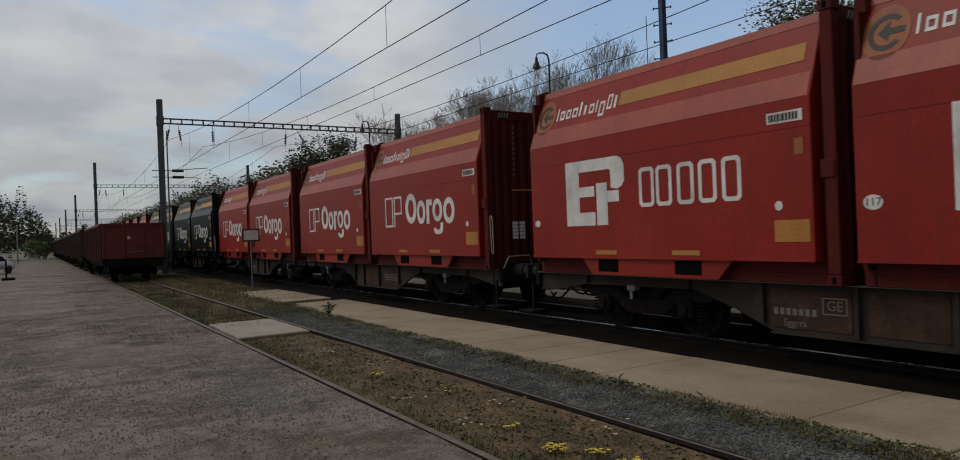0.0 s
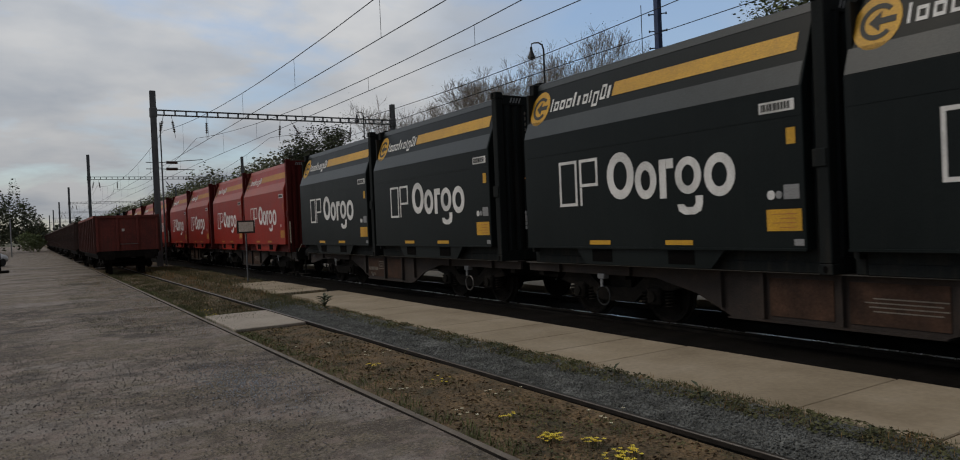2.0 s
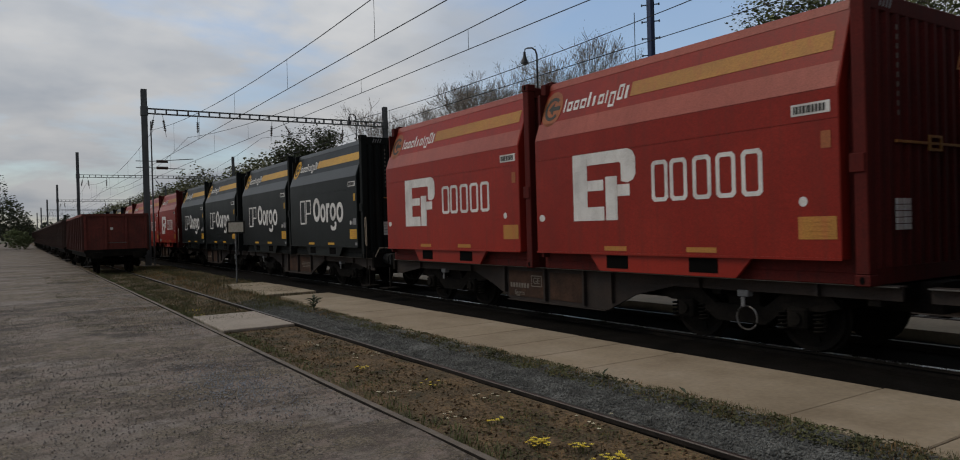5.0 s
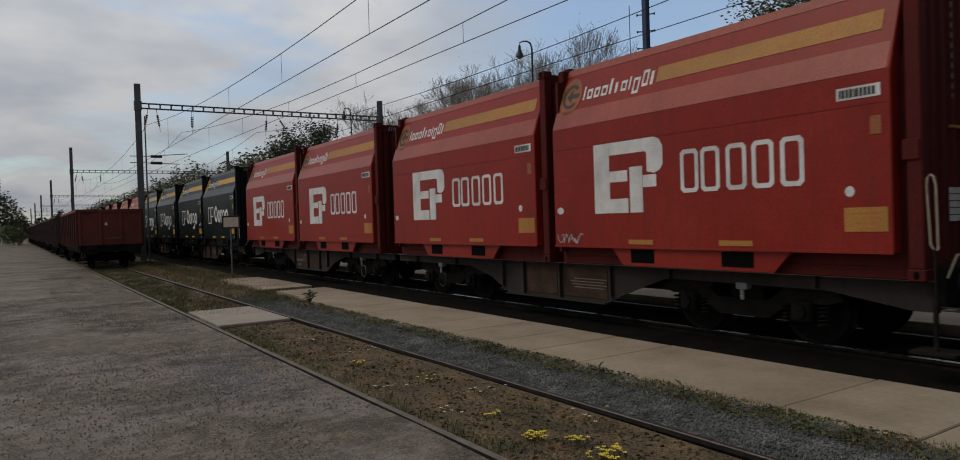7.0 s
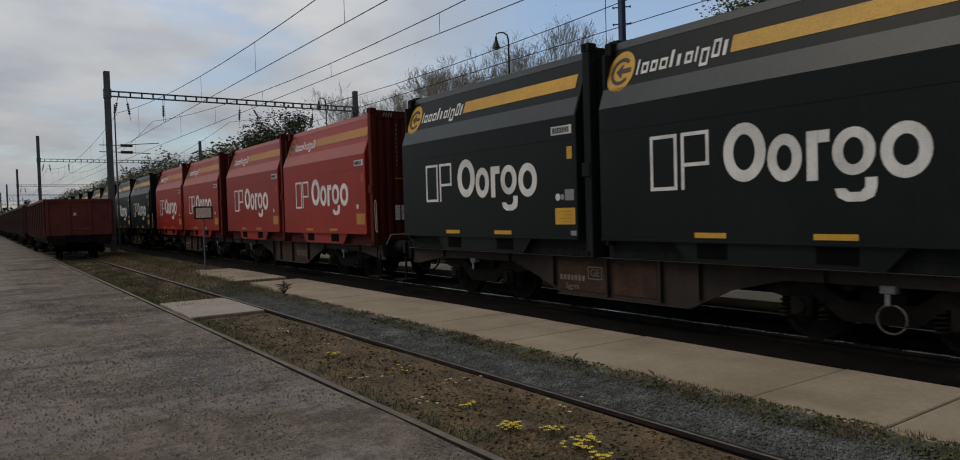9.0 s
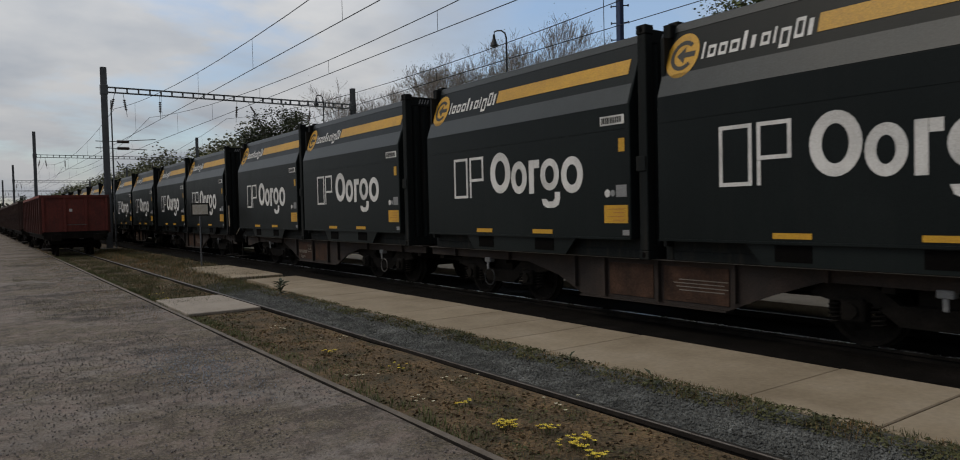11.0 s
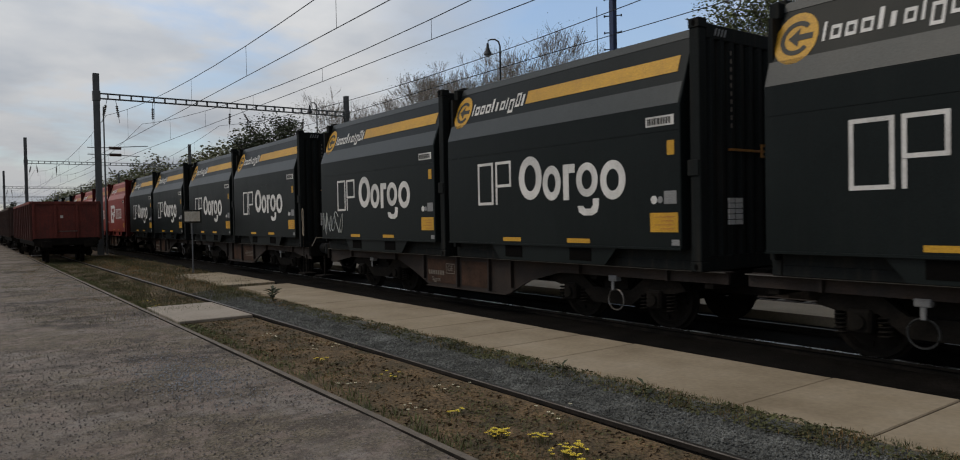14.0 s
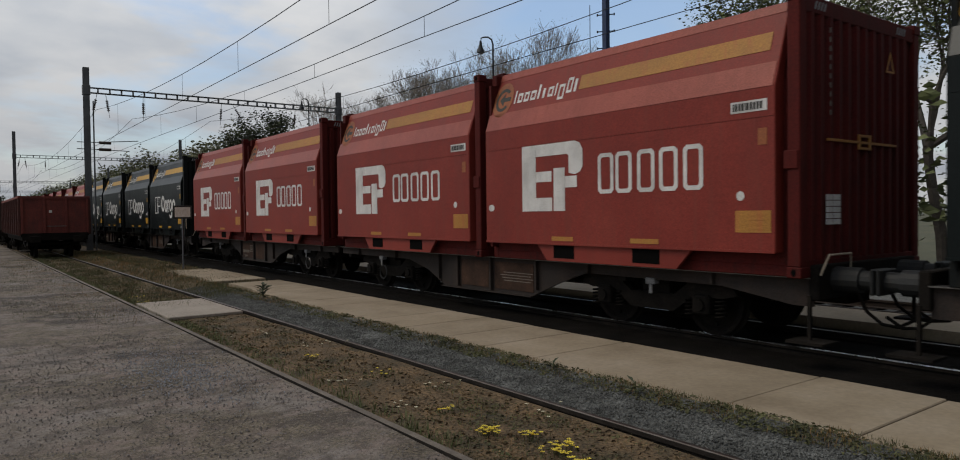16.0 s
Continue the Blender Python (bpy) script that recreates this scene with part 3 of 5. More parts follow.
def soft_frame(r):
    t = 0.06
    o = [(r, 1.13), (r + .05, 1.08), (r + .26, 1.08), (r + .31, 1.13), (r + .31, 1.63), (r + .26, 1.68), (r + .05, 1.68), (r, 1.63)]
    i = [(r + t, 1.17), (r + .08, 1.14), (r + .23, 1.14), (r + .31 - t, 1.17), (r + .31 - t, 1.59), (r + .23, 1.62), (r + .08, 1.62), (r + t, 1.59)]
    return lambda: ring(bmesh.new(), o, i, laid, 0.004)


# the company mark of thin frames and heavy rings, and that of a heavy block and light frames
ROUND = [frame_piece(1.01, 1.48, 1.0, 1.77, 0.05), frame_piece(1.55, 2.0, 1.31, 1.77, 0.05), bar_piece(1.55, 1.6, 1.0, 1.305), ring_piece(2.52, 1.43, 0.3, 0.37, 0.155, 0.225),
         ring_piece(3.06, 1.32, 0.22, 0.285, 0.1, 0.155), bar_piece(3.34, 3.47, 1.03, 1.6), bar_piece(3.475, 3.61, 1.46, 1.6), ring_piece(3.875, 1.335, 0.235, 0.265, 0.115, 0.15),
         shape_piece([(3.66, 0.93), (3.70, 0.83), (3.80, 0.78), (3.98, 0.78), (4.09, 0.83), (4.125, 0.93), (4.125, 1.04), (4.0, 1.04), (4.0, 0.94), (3.95, 0.885), (3.83, 0.885), (3.78, 0.93)]), ring_piece(4.415, 1.305, 0.255, 0.295, 0.13, 0.165)]
BLOCK = [shape_piece([(1.03, 0.83), (1.77, 0.83), (1.77, 1.05), (1.38, 1.05), (1.38, 1.93), (1.03, 1.93)]), shape_piece([(1.385, 1.73), (2.13, 1.73), (2.16, 1.70), (2.16, 1.43), (2.3, 1.40), (2.41, 1.44), (2.47, 1.52), (2.47, 1.78), (2.41, 1.88), (2.3, 1.93), (1.385, 1.93)]),
         bar_piece(1.81, 2.07, 0.83, 1.52), bar_piece(2.075, 2.34, 1.2, 1.38), bar_piece(1.385, 1.76, 1.31, 1.48)] + [soft_frame(r) for r in (2.79, 3.14, 3.55, 3.94, 4.34)]


def plates(*rects):
    bm = bmesh.new()
    for r in rects:
        prism(bm, rect(*r), lambda a, b, h: side(a, b, 0.002 + h), 0.004)
    return bm


def code_bars():
    bm = bmesh.new()
    r = 5.09
    for w in (.03, .05, .04, .05, .02, .045, .045, .045, .045, .045):
        prism(bm, rect(r, r + w * 0.7, 2.025, 2.115), lambda a, b, h: side(a, b, 0.007 + h), 0.002)
        r += w
    return bm


def scribble(seed, count, step, low, high, thick):
    """Sprayed loops in no script."""
    bm = bmesh.new()
    rnd = random.Random(seed)
    mid, amp = (low + high) / 2, (high - low) / 2
    for k in range(count):
        pts, turn, a0 = [], rnd.uniform(0, 6), 0.1 + step * (k + 0.5)
        wide, tall, kink = step * rnd.uniform(0.35, 0.7), amp * rnd.uniform(0.6, 1.0), rnd.choice((1, 2, 2, 3))
        for i in range(13):
            f = turn + i * 0.42
            pts.append(Vector((-1.5955, FLAP1 - a0 - wide * math.cos(f), mid + tall * math.sin(f * kink * 0.7))))
        tube(bm, pts, thick, 4)
    return bm


MESH = {}


def shared(key, make, mat, smooth=False):
    if key not in MESH:
        MESH[key] = mesh_of(make(), mat, smooth)
    return MESH[key]


def end_panel():
    """Marks on the ribbed front end."""
    return boxes(*[(-0.85, -0.825, -0.004, 0.02, 1.95 + 0.11 * k, 2.01 + 0.11 * k) for k in range(10)])


def zebra(x0):
    """Slanting clearance ticks on the upper end beam."""
    bm = bmesh.new()
    for k in range(4):
        x = x0 + 0.07 * k
        prism(bm, [(x, 3.17), (x + 0.03, 3.17), (x + 0.07, 3.27), (x + 0.04, 3.27)], lambda a, b, h: Vector((a, 0.012 - h, b)), 0.008)
    return bm


def triangle_bm():
    o, i = [(0.62, 2.62), (0.86, 2.62), (0.74, 2.9)], [(0.66, 2.645), (0.82, 2.645), (0.74, 2.845)]
    return ring(bmesh.new(), o, i, lambda a, b, h: Vector((a, 0.002 - h, b)), 0.006)


def container(kind):
    """kind: r red with rings, b red with the block mark, f the same but faded, k anthracite."""
    red = kind != "k"
    paint, band, endp = (RED_DULL if kind == "f" else RED, RED_LIGHT, RED_END_SHADED) if red else (BLACK, GREY, BLACK_END)
    yel = FADED if red else YELLOW
    c = {"r": "r", "b": "r", "f": "f", "k": "k"}[kind]
    block = kind in "bf"
    label = {"r": "red bulk container with rounded white mark and faded yellow stripe", "b": "red bulk container with white block mark and faded yellow stripe",
             "f": "faded dusty red bulk container with white block mark",
             "k": "anthracite bulk container with white mark and bright yellow stripe"}[kind]
    t = thing("freight_container", label, "container", "containers on the passing train")
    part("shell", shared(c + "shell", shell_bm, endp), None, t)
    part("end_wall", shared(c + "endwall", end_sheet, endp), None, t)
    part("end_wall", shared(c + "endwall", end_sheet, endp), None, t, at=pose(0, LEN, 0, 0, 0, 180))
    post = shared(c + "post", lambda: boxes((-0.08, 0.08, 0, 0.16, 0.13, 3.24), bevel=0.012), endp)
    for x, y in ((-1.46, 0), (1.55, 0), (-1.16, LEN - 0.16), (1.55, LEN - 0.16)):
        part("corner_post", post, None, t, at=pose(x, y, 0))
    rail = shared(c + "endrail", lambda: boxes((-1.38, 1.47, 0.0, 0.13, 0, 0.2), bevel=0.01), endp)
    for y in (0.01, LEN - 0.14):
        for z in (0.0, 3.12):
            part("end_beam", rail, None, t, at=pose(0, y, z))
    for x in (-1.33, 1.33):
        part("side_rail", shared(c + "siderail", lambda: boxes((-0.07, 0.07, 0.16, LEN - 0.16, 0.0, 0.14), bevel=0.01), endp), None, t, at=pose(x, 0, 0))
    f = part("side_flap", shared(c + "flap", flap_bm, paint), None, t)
    part("side_flap", shared(c + "flap", flap_bm, paint), None, t, at=pose(0, LEN + 0.22, 0, 0, 0, 180))
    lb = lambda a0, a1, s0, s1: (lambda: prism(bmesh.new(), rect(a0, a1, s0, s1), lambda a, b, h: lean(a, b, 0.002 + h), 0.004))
    # paler bands on the lower and upper part of the leaning flap
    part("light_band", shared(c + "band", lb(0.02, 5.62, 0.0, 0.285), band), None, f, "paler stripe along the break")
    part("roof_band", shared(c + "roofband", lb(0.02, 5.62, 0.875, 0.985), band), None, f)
    part("yellow_band", shared(c + "yel", lb(2.24, 5.5, 0.435, 0.655), yel), None, f, "yellow stripe")
    part("disc", shared(c + "disc", arrow_disc, WORN_DISC if red else yel), None, f, "round yellow disc")
    part("disc_ring", shared("discmark", disc_mark, CHARCOAL), None, f)
    part("disc_arrow", shared("discarrow", disc_arrow, CHARCOAL), None, f)
    tagged(part("word_strip", shared("word", bars_word, WHITE), None, f), kind="stuff")
    for i, make in enumerate(BLOCK if block else ROUND):
        part("mark_piece", shared("%s%d" % (block, i), make, WHITE), None, f)
    if block:
        part("badge", shared("badge3", lambda: prism(bmesh.new(), oval(0.17, 0.9, 0.08, 0.06, 16), laid, 0.004), WHITE), None, f, "small white oval badge")
    pl = part("code_plate", shared("code", lambda: plates((5.06, 5.55, 2.0, 2.14)), WHITE), None, f, "small white number plate")
    tagged(part("code_bars", shared("codeb", code_bars, CHARCOAL), None, pl), kind="stuff")
    part("notice", shared(c + "notice", lambda: plates((5.12, 5.6, 0.53, 0.8)), yel), None, f, "yellow notice plate")
    part("notice_print", shared("lines", lambda: boxes(*[(-1.601, -1.5985, FLAP1 - 5.54, FLAP1 - 5.3 + 0.1 * (k % 2), 0.57 + 0.055 * k, 0.582 + 0.055 * k) for k in range(4)]), CHARCOAL if not red else FADED), None, f)
    part("badge", shared("badge", lambda: prism(bmesh.new(), oval(5.19, 0.98, 0.055, 0.06, 16), lambda a, b, h: side(a, b, 0.002 + h), 0.004), WHITE), None, f)
    if not red:
        part("badge", shared("badge2", lambda: prism(bmesh.new(), oval(5.3, 0.98, 0.045, 0.05, 16), lambda a, b, h: side(a, b, 0.002 + h), 0.004), SILVER), None, f)
    if not red:
        part("grey_plate", shared("grey", lambda: plates((5.37, 5.58, 0.92, 1.1)), SILVER), None, f)
    if not red:
        part("grey_plate", shared("grey2", lambda: plates((5.49, 5.62, 0.35, 0.43)), SILVER), None, f)
    part("warning_plate", shared(c + "warn", lambda: plates((5.43, 5.55, 1.59, 1.79)), WORN_DISC if red else yel), None, f)
    sk = part("pocket_plate", shared(c + "skirt", skirt_bm, paint), None, t)
    for r0, r1 in ((1.75, 2.22), (3.41, 3.90)):
        # solid block; the pocket's inner shade is only its black colour
        part("fork_pocket", shared("pocket%g" % r0, lambda: boxes((-1.556, -1.2, FLAP1 - r1, FLAP1 - r0, 0.07, 0.27)), HOLE), None, sk, "pocket opening painted as a dark block")
        part("pocket_mark", shared(c + "pm%g" % r0, lambda: plates((r0, r1 + 0.02, 0.35, 0.42)), yel), None, sk)
    part("lock_box", shared(c + "lock", lambda: boxes((-1.56, -1.48, 0.02, 0.2, 1.28, 1.5), bevel=0.01), endp), None, t)
    for x, y in ((-1.46, -0.01), (1.55, -0.01), (-1.16, LEN - 0.17), (1.55, LEN - 0.17)):
        for z in (0.0, 3.24):
            cc = part("corner_casting", shared(c + "cast", lambda: boxes((-0.09, 0.09, 0, 0.18, 0, 0.13), bevel=0.01), endp), None, t, at=pose(x, y, z))
            if x < 0:
                # flat black oval, the hole's depth painted on the casting
                part("casting_hole", shared("casthole", lambda: prism(bmesh.new(), oval(0.09, 0.065, 0.03, 0.045, 12), lambda a, b, h: Vector((-0.089 - h, a, b)), 0.004), HOLE), None, cc)
    for x0 in (-1.2, 0.94):
        tagged(part("clearance_stripes", shared("zebra%g" % x0, lambda: zebra(x0), SILVER), None, t), kind="stuff")
    part("warning_triangle", shared("triangle", triangle_bm, FADED), None, t, "small worn warning triangle")
    tagged(part("end_stripe", shared("endstripe", end_panel, CHALK_DULL), None, t), kind="stuff")
    part("end_latch", shared(c + "latch", lambda: boxes((-0.9, 0.9, -0.012, 0.02, 1.635, 1.665), (-0.16, 0.16, -0.02, 0.02, 1.56, 1.59), (-0.16, 0.16, -0.02, 0.02, 1.72, 1.75), (-0.16, -0.12, -0.02, 0.02, 1.59, 1.72), (0.12, 0.16, -0.02, 0.02, 1.59, 1.72)), FADED), None, t, "yellow latch bar")
    tagged(part("end_label", shared("endlabel", lambda: boxes(*[(x, x + 0.13, -0.006, 0.02, 0.62 + 0.075 * k, 0.685 + 0.075 * k) for x in (-0.92, -0.74) for k in range(5)]), WHITE), None, t), kind="stuff")
    return t


def sill_bm(s):
    """Fish-bellied side sill of one half of the wagon, in the half's own length."""
    prof = [(-0.35, 0.93), (12.2, 0.93), (12.2, 0.78), (8.9, 0.77), (8.1, 0.58), (7.5, 0.30), (4.7, 0.30), (4.1, 0.55), (3.4, 0.78), (0.9, 0.76), (-0.1, 0.6), (-0.35, 0.6)]
    bm = bmesh.new()
    prism(bm, prof, lambda a, b, h: Vector((s * (1.18 + h), a, b)), 0.05)
    return bm


def sill_flange(s):
    bm = bmesh.new()
    box(bm, s * 1.10 if s > 0 else -1.30, 1.30 if s > 0 else -1.10, -0.35, 12.2, 0.93, 0.95)
    lo, hi = (1.12, 1.30) if s > 0 else (-1.30, -1.12)
    box(bm, lo, hi, 4.7, 7.5, 0.28, 0.30)
    for y in (4.55, 5.84, 6.92, 7.6):
        box(bm, lo, hi, y, y + 0.05, 0.32 if y < 7.6 and y > 4.8 else 0.42, 0.93)
    for y in (1.0, 3.3, 9.4, 11.2):
        box(bm, lo, hi, y, y + 0.04, 0.78, 0.93)
    return bm


def bogie_side():
    prof = [(-1.45, 0.62), (-1.3, 0.78), (-0.7, 0.78), (-0.4, 0.56), (0.4, 0.56), (0.7, 0.78), (1.3, 0.78), (1.45, 0.62), (1.2, 0.56), (0.72, 0.56), (0.4, 0.32), (-0.4, 0.32), (-0.72, 0.56), (-1.2, 0.56)]
    bm = bmesh.new()
    for s in (-1.08, 0.98):
        prism(bm, prof, lambda a, b, h: Vector((s + h, a, b)), 0.10)
    box(bm, -0.98, 0.98, -0.25, 0.25, 0.42, 0.74)
    for y in (-1.42, 1.36):
        box(bm, -0.98, 0.98, y, y + 0.06, 0.6, 0.72)
    return bm


def axlebox_bm():
    bm = bmesh.new()
    box(bm, -0.11, 0.11, -0.14, 0.14, -0.14, 0.14, bevel=0.03)
    tube(bm, [(0, 0, 0), (0.15, 0, 0)], 0.085, 10)
    return bm


def spring_bm():
    return tube(bmesh.new(), [(0.075 * math.cos(k * 0.9), 0.075 * math.sin(k * 0.9), 0.28 + 0.0075 * k) for k in range(36)], 0.015, 4)


def running_gear(b, k):
    for s in (-1, 1):
        part("axle_box", shared("axlebox", axlebox_bm, GRIME_SHADED), None, b, at=pose(s * 1.05, k, 0.46, 0, 0, 0 if s > 0 else 180))
        for y in (-0.25, 0.25):
            part("spring", shared("spring", spring_bm, GRIME_SHADED), None, b, at=pose(s * 1.03, k + y, 0))


def wheelset_bm():
    bm = bmesh.new()
    tube(bm, [(-1.0, 0, 0), (1.0, 0, 0)], 0.08, 10)
    for s in (-1, 1):
        prof = [(0.68, 0.10), (0.70, 0.40), (0.68, 0.485), (0.715, 0.49), (0.73, 0.46), (0.81, 0.455), (0.81, 0.40), (0.745, 0.36), (0.74, 0.12)]
        n = 28
        rings = [[bm.verts.new((s * x, r * math.cos(k * math.tau / n), r * math.sin(k * math.tau / n))) for x, r in prof] for k in range(n)]
        for k in range(n):
            for i in range(len(prof) - 1):
                bm.faces.new((rings[k][i], rings[k][i + 1], rings[(k + 1) % n][i + 1], rings[(k + 1) % n][i]))
        for k in range(4):
            a = k * math.tau / 4
            box(bm, s * 0.765 - 0.012, s * 0.765 + 0.012, 0.3 * math.cos(a) - 0.03, 0.3 * math.cos(a) + 0.03, 0.3 * math.sin(a) - 0.03, 0.3 * math.sin(a) + 0.03)
    return bm


WHEELS = {-0.9: [], 0.9: []}


def buffer_bm(x, y, s):
    bm = bmesh.new()
    tube(bm, [(x, y, 0.92), (x, y + s * 0.34, 0.92)], 0.15, 14)
    tube(bm, [(x, y + s * 0.28, 0.92), (x, y + s * 0.58, 0.92)], 0.115, 14)
    box(bm, x - 0.22, x + 0.22, min(y + s * 0.58, y + s * 0.62), max(y + s * 0.58, y + s * 0.62), 0.77, 1.07, bevel=0.015)
    return bm


def hoses():
    bm = bmesh.new()
    for x in (-0.45, 0.4):
        tube(bm, [(x, -0.5, 0.72), (x - 0.02, -0.62, 0.5), (x + 0.02, -0.78, 0.36), (x + 0.05, -0.95, 0.34), (x, -1.15, 0.45)], 0.022, 6)
    tube(bm, [(0, -0.5, 0.92), (0, -0.8, 0.9), (0.0, -1.1, 0.8), (0, -1.3, 0.86)], 0.045, 6)
    tube(bm, [(-0.16, -0.95, 0.86), (0.16, -0.95, 0.86)], 0.03, 6)
    return bm


def letters(key, word, size):
    """A stencilled word, standing on the near side of a sill."""
    if key not in MESH:
        cu = bpy.data.curves.new("letters", "FONT")
        cu.body, cu.size, cu.align_x, cu.align_y, cu.extrude = word, size, "CENTER", "CENTER", 0.002
        tmp = bpy.data.objects.new("letters", cu)
        MESH[key] = bpy.data.meshes.new_from_object(tmp)
        bpy.data.objects.remove(tmp)
        MESH[key].materials.append(CHALK_DULL)
    return MESH[key]


FACE_OUT = pose(0, 0, 0, 90, 0, -90)


def wagon(railed=True):
    """An articulated container wagon in two halves on three bogies; its middle is its origin."""
    t = thing("container_wagon", "rusty brown articulated container wagon with black bogies", "freight wagon", "wagons of the passing train")
    for s in (-1, 1):
        m = pose(0, -12.35, 0) if s < 0 else pose(0, 12.35, 0, 0, 0, 180)
        u = part("underframe", shared("spine", lambda: boxes((-0.3, 0.3, -0.3, 12.2, 0.55, 0.93), *[(-1.2, 1.2, y, y + 0.14, 0.70, 0.92) for y in (0.2, 2.6, 4.8, 6.0, 7.4, 9.6, 11.8)]), GRIME_SHADED), None, t, at=m)
        for q in (-1, 1):
            part("side_sill", shared("sill%d" % q, lambda: sill_bm(q), SILL), None, u)
            part("sill_flange", shared("flange%d" % q, lambda: sill_flange(q), SILL), None, u)
            for y0, y1 in ((4.68, 5.78), (5.98, 6.86)):
                part("side_panel", shared("panel%d%g" % (q, y0), lambda: boxes((q * 1.236 - 0.006, q * 1.236 + 0.006, y0, y1, 0.36, 0.86)), RUSTY), None, u)
            part("deck_edge", shared("deckedge%d" % q, lambda: boxes((q * 1.306 - 0.006, q * 1.306 + 0.006, -0.35, 12.2, 0.936, 0.95)), STEEL), None, u, "thin bright line along the deck edge")
            if s < 0 and q < 0:
                part("data_panel", shared("data", lambda: boxes(*[(-1.247, -1.243, 4.75 - 0.06 * (k % 2), 5.5 + 0.05 * (k % 3), 0.52 + 0.05 * k, 0.535 + 0.05 * k) for k in range(4)]), CHALK_DULL), None, u)
            for y in (2.0, 10.05):
                part("valve_box", shared("valve%d%g" % (q, y), lambda: boxes((q * 1.2 - 0.06, q * 1.2 + 0.06, y, y + 0.17, 0.70, 0.79), (q * 1.24 - 0.015, q * 1.24 + 0.015, y + 0.05, y + 0.11, 0.56, 0.70), bevel=0.01), SILVER), None, u, "pale brake valve handle")
            if q < 0 and s < 0 and railed:
                part("handrail", shared("grab", lambda: tube(bmesh.new(), [(-1.5, -0.48, 1.3), (-1.5, -0.47, 1.95), (-1.5, -0.45, 2.05), (-1.5, -0.42, 2.07), (-1.5, -0.39, 2.04), (-1.5, -0.38, 1.95), (-1.5, -0.41, 1.34), (-1.5, -0.45, 1.28), (-1.5, -0.48, 1.3)], 0.011, 6), RAIL_PAINT), None, u, "slim pale grab rail")
                part("rail_post", shared("grabpost", lambda: tube(bmesh.new(), [(-1.5, -0.45, 0.2), (-1.5, -0.45, 1.3)], 0.015, 6), GRIME_SHADED), None, u)
            part("footstep", shared("step%d" % q, lambda: boxes((q * 1.4 - 0.18, q * 1.4 + 0.18, -0.65, -0.2, 0.2, 0.23), (q * 1.4 - 0.02, q * 1.4 + 0.02, -0.42, -0.38, 0.2, 0.75)), GRIME_SHADED), None, u)
            part("buffer", shared("buf%d" % q, lambda: buffer_bm(q * 0.875, -0.42, -1), BUFFER), None, u)
        part("headstock", shared("head", lambda: boxes((-1.3, 1.3, -0.45, -0.33, 0.68, 1.1), bevel=0.015), GRIME_SHADED), None, u)
        part("end_rail", shared("endrail", lambda: tube(bmesh.new(), [(-1.25, -0.45, 0.98), (-1.14, -0.5, 1.22), (-0.62, -0.5, 1.22), (-0.52, -0.45, 0.98)], 0.014, 6), RAIL_PAINT), None, u, "bent pale hand rail")
        part("coupling", shared("hoses", hoses, GRIME_SHADED), None, u)
    part("type_lettering", letters("type", "Sggrrs", 0.13), None, t, at=Matrix.Translation((-1.248, 7.32, 0.43)) @ FACE_OUT)
    tagged(part("number_bars", shared("numbars", lambda: boxes(*[(-1.249, -1.245, 7.02 + 0.09 * k, 7.08 + 0.09 * k, 0.53, 0.62) for k in range(7)]), CHALK_DULL), None, t), kind="stuff")
    gp = part("data_frame", shared("dataframe", lambda: ring(bmesh.new(), rect(6.62, 6.94, 0.57, 0.78), rect(6.635, 6.925, 0.585, 0.765), lambda a, b, h: Vector((-1.245 - h, a, b)), 0.003), CHALK_DULL), None, t)
    part("data_lettering", letters("ge", "GE", 0.17), None, gp, at=Matrix.Translation((-1.248, 6.78, 0.675)) @ FACE_OUT)
    for y in (-10.15, -2.4, 2.4, 10.15):
        b = part("bogie", shared("bogie", bogie_side, GRIME_SHADED), None, t, at=pose(0, y, 0))
        if abs(y) == 2.4:
            o = -0.2 if y > 0 else 0.2
            part("hand_wheel", shared("handwheel%g" % o, lambda: tube(bmesh.new(), [(-1.19, o + 0.16 * math.cos(k * math.tau / 20), 0.41 + 0.16 * math.sin(k * math.tau / 20)) for k in range(21)], 0.014, 5), STEEL if o < 0 else BUFFER), None, b, "pale brake hand wheel")
        for k in (-0.9, 0.9):
            running_gear(b, k)
            WHEELS[k].append(part("wheelset", shared("wheelset", wheelset_bm, GRIME_SHADED), None, b, at=pose(0, k, 0.46)))
    return t


# wagon by wagon from the head of what is seen
ORDER = "brkrbkbkrkkkkfkrrk"
TRAIN = []      # things of the train and their places at the start
TRAVEL0 = 14.14
SLACK = 0.1     # the couplings behind the thirteenth wagon are drawn tighter


# loops, their step, lowest and highest stroke, thickness
SPRAY = {1: (4, 0.16, 0.38, 1.05, 0.008), 6: (5, 0.12, 0.34, 0.52, 0.009), 11: (5, 0.24, 0.38, 1.0, 0.013)}


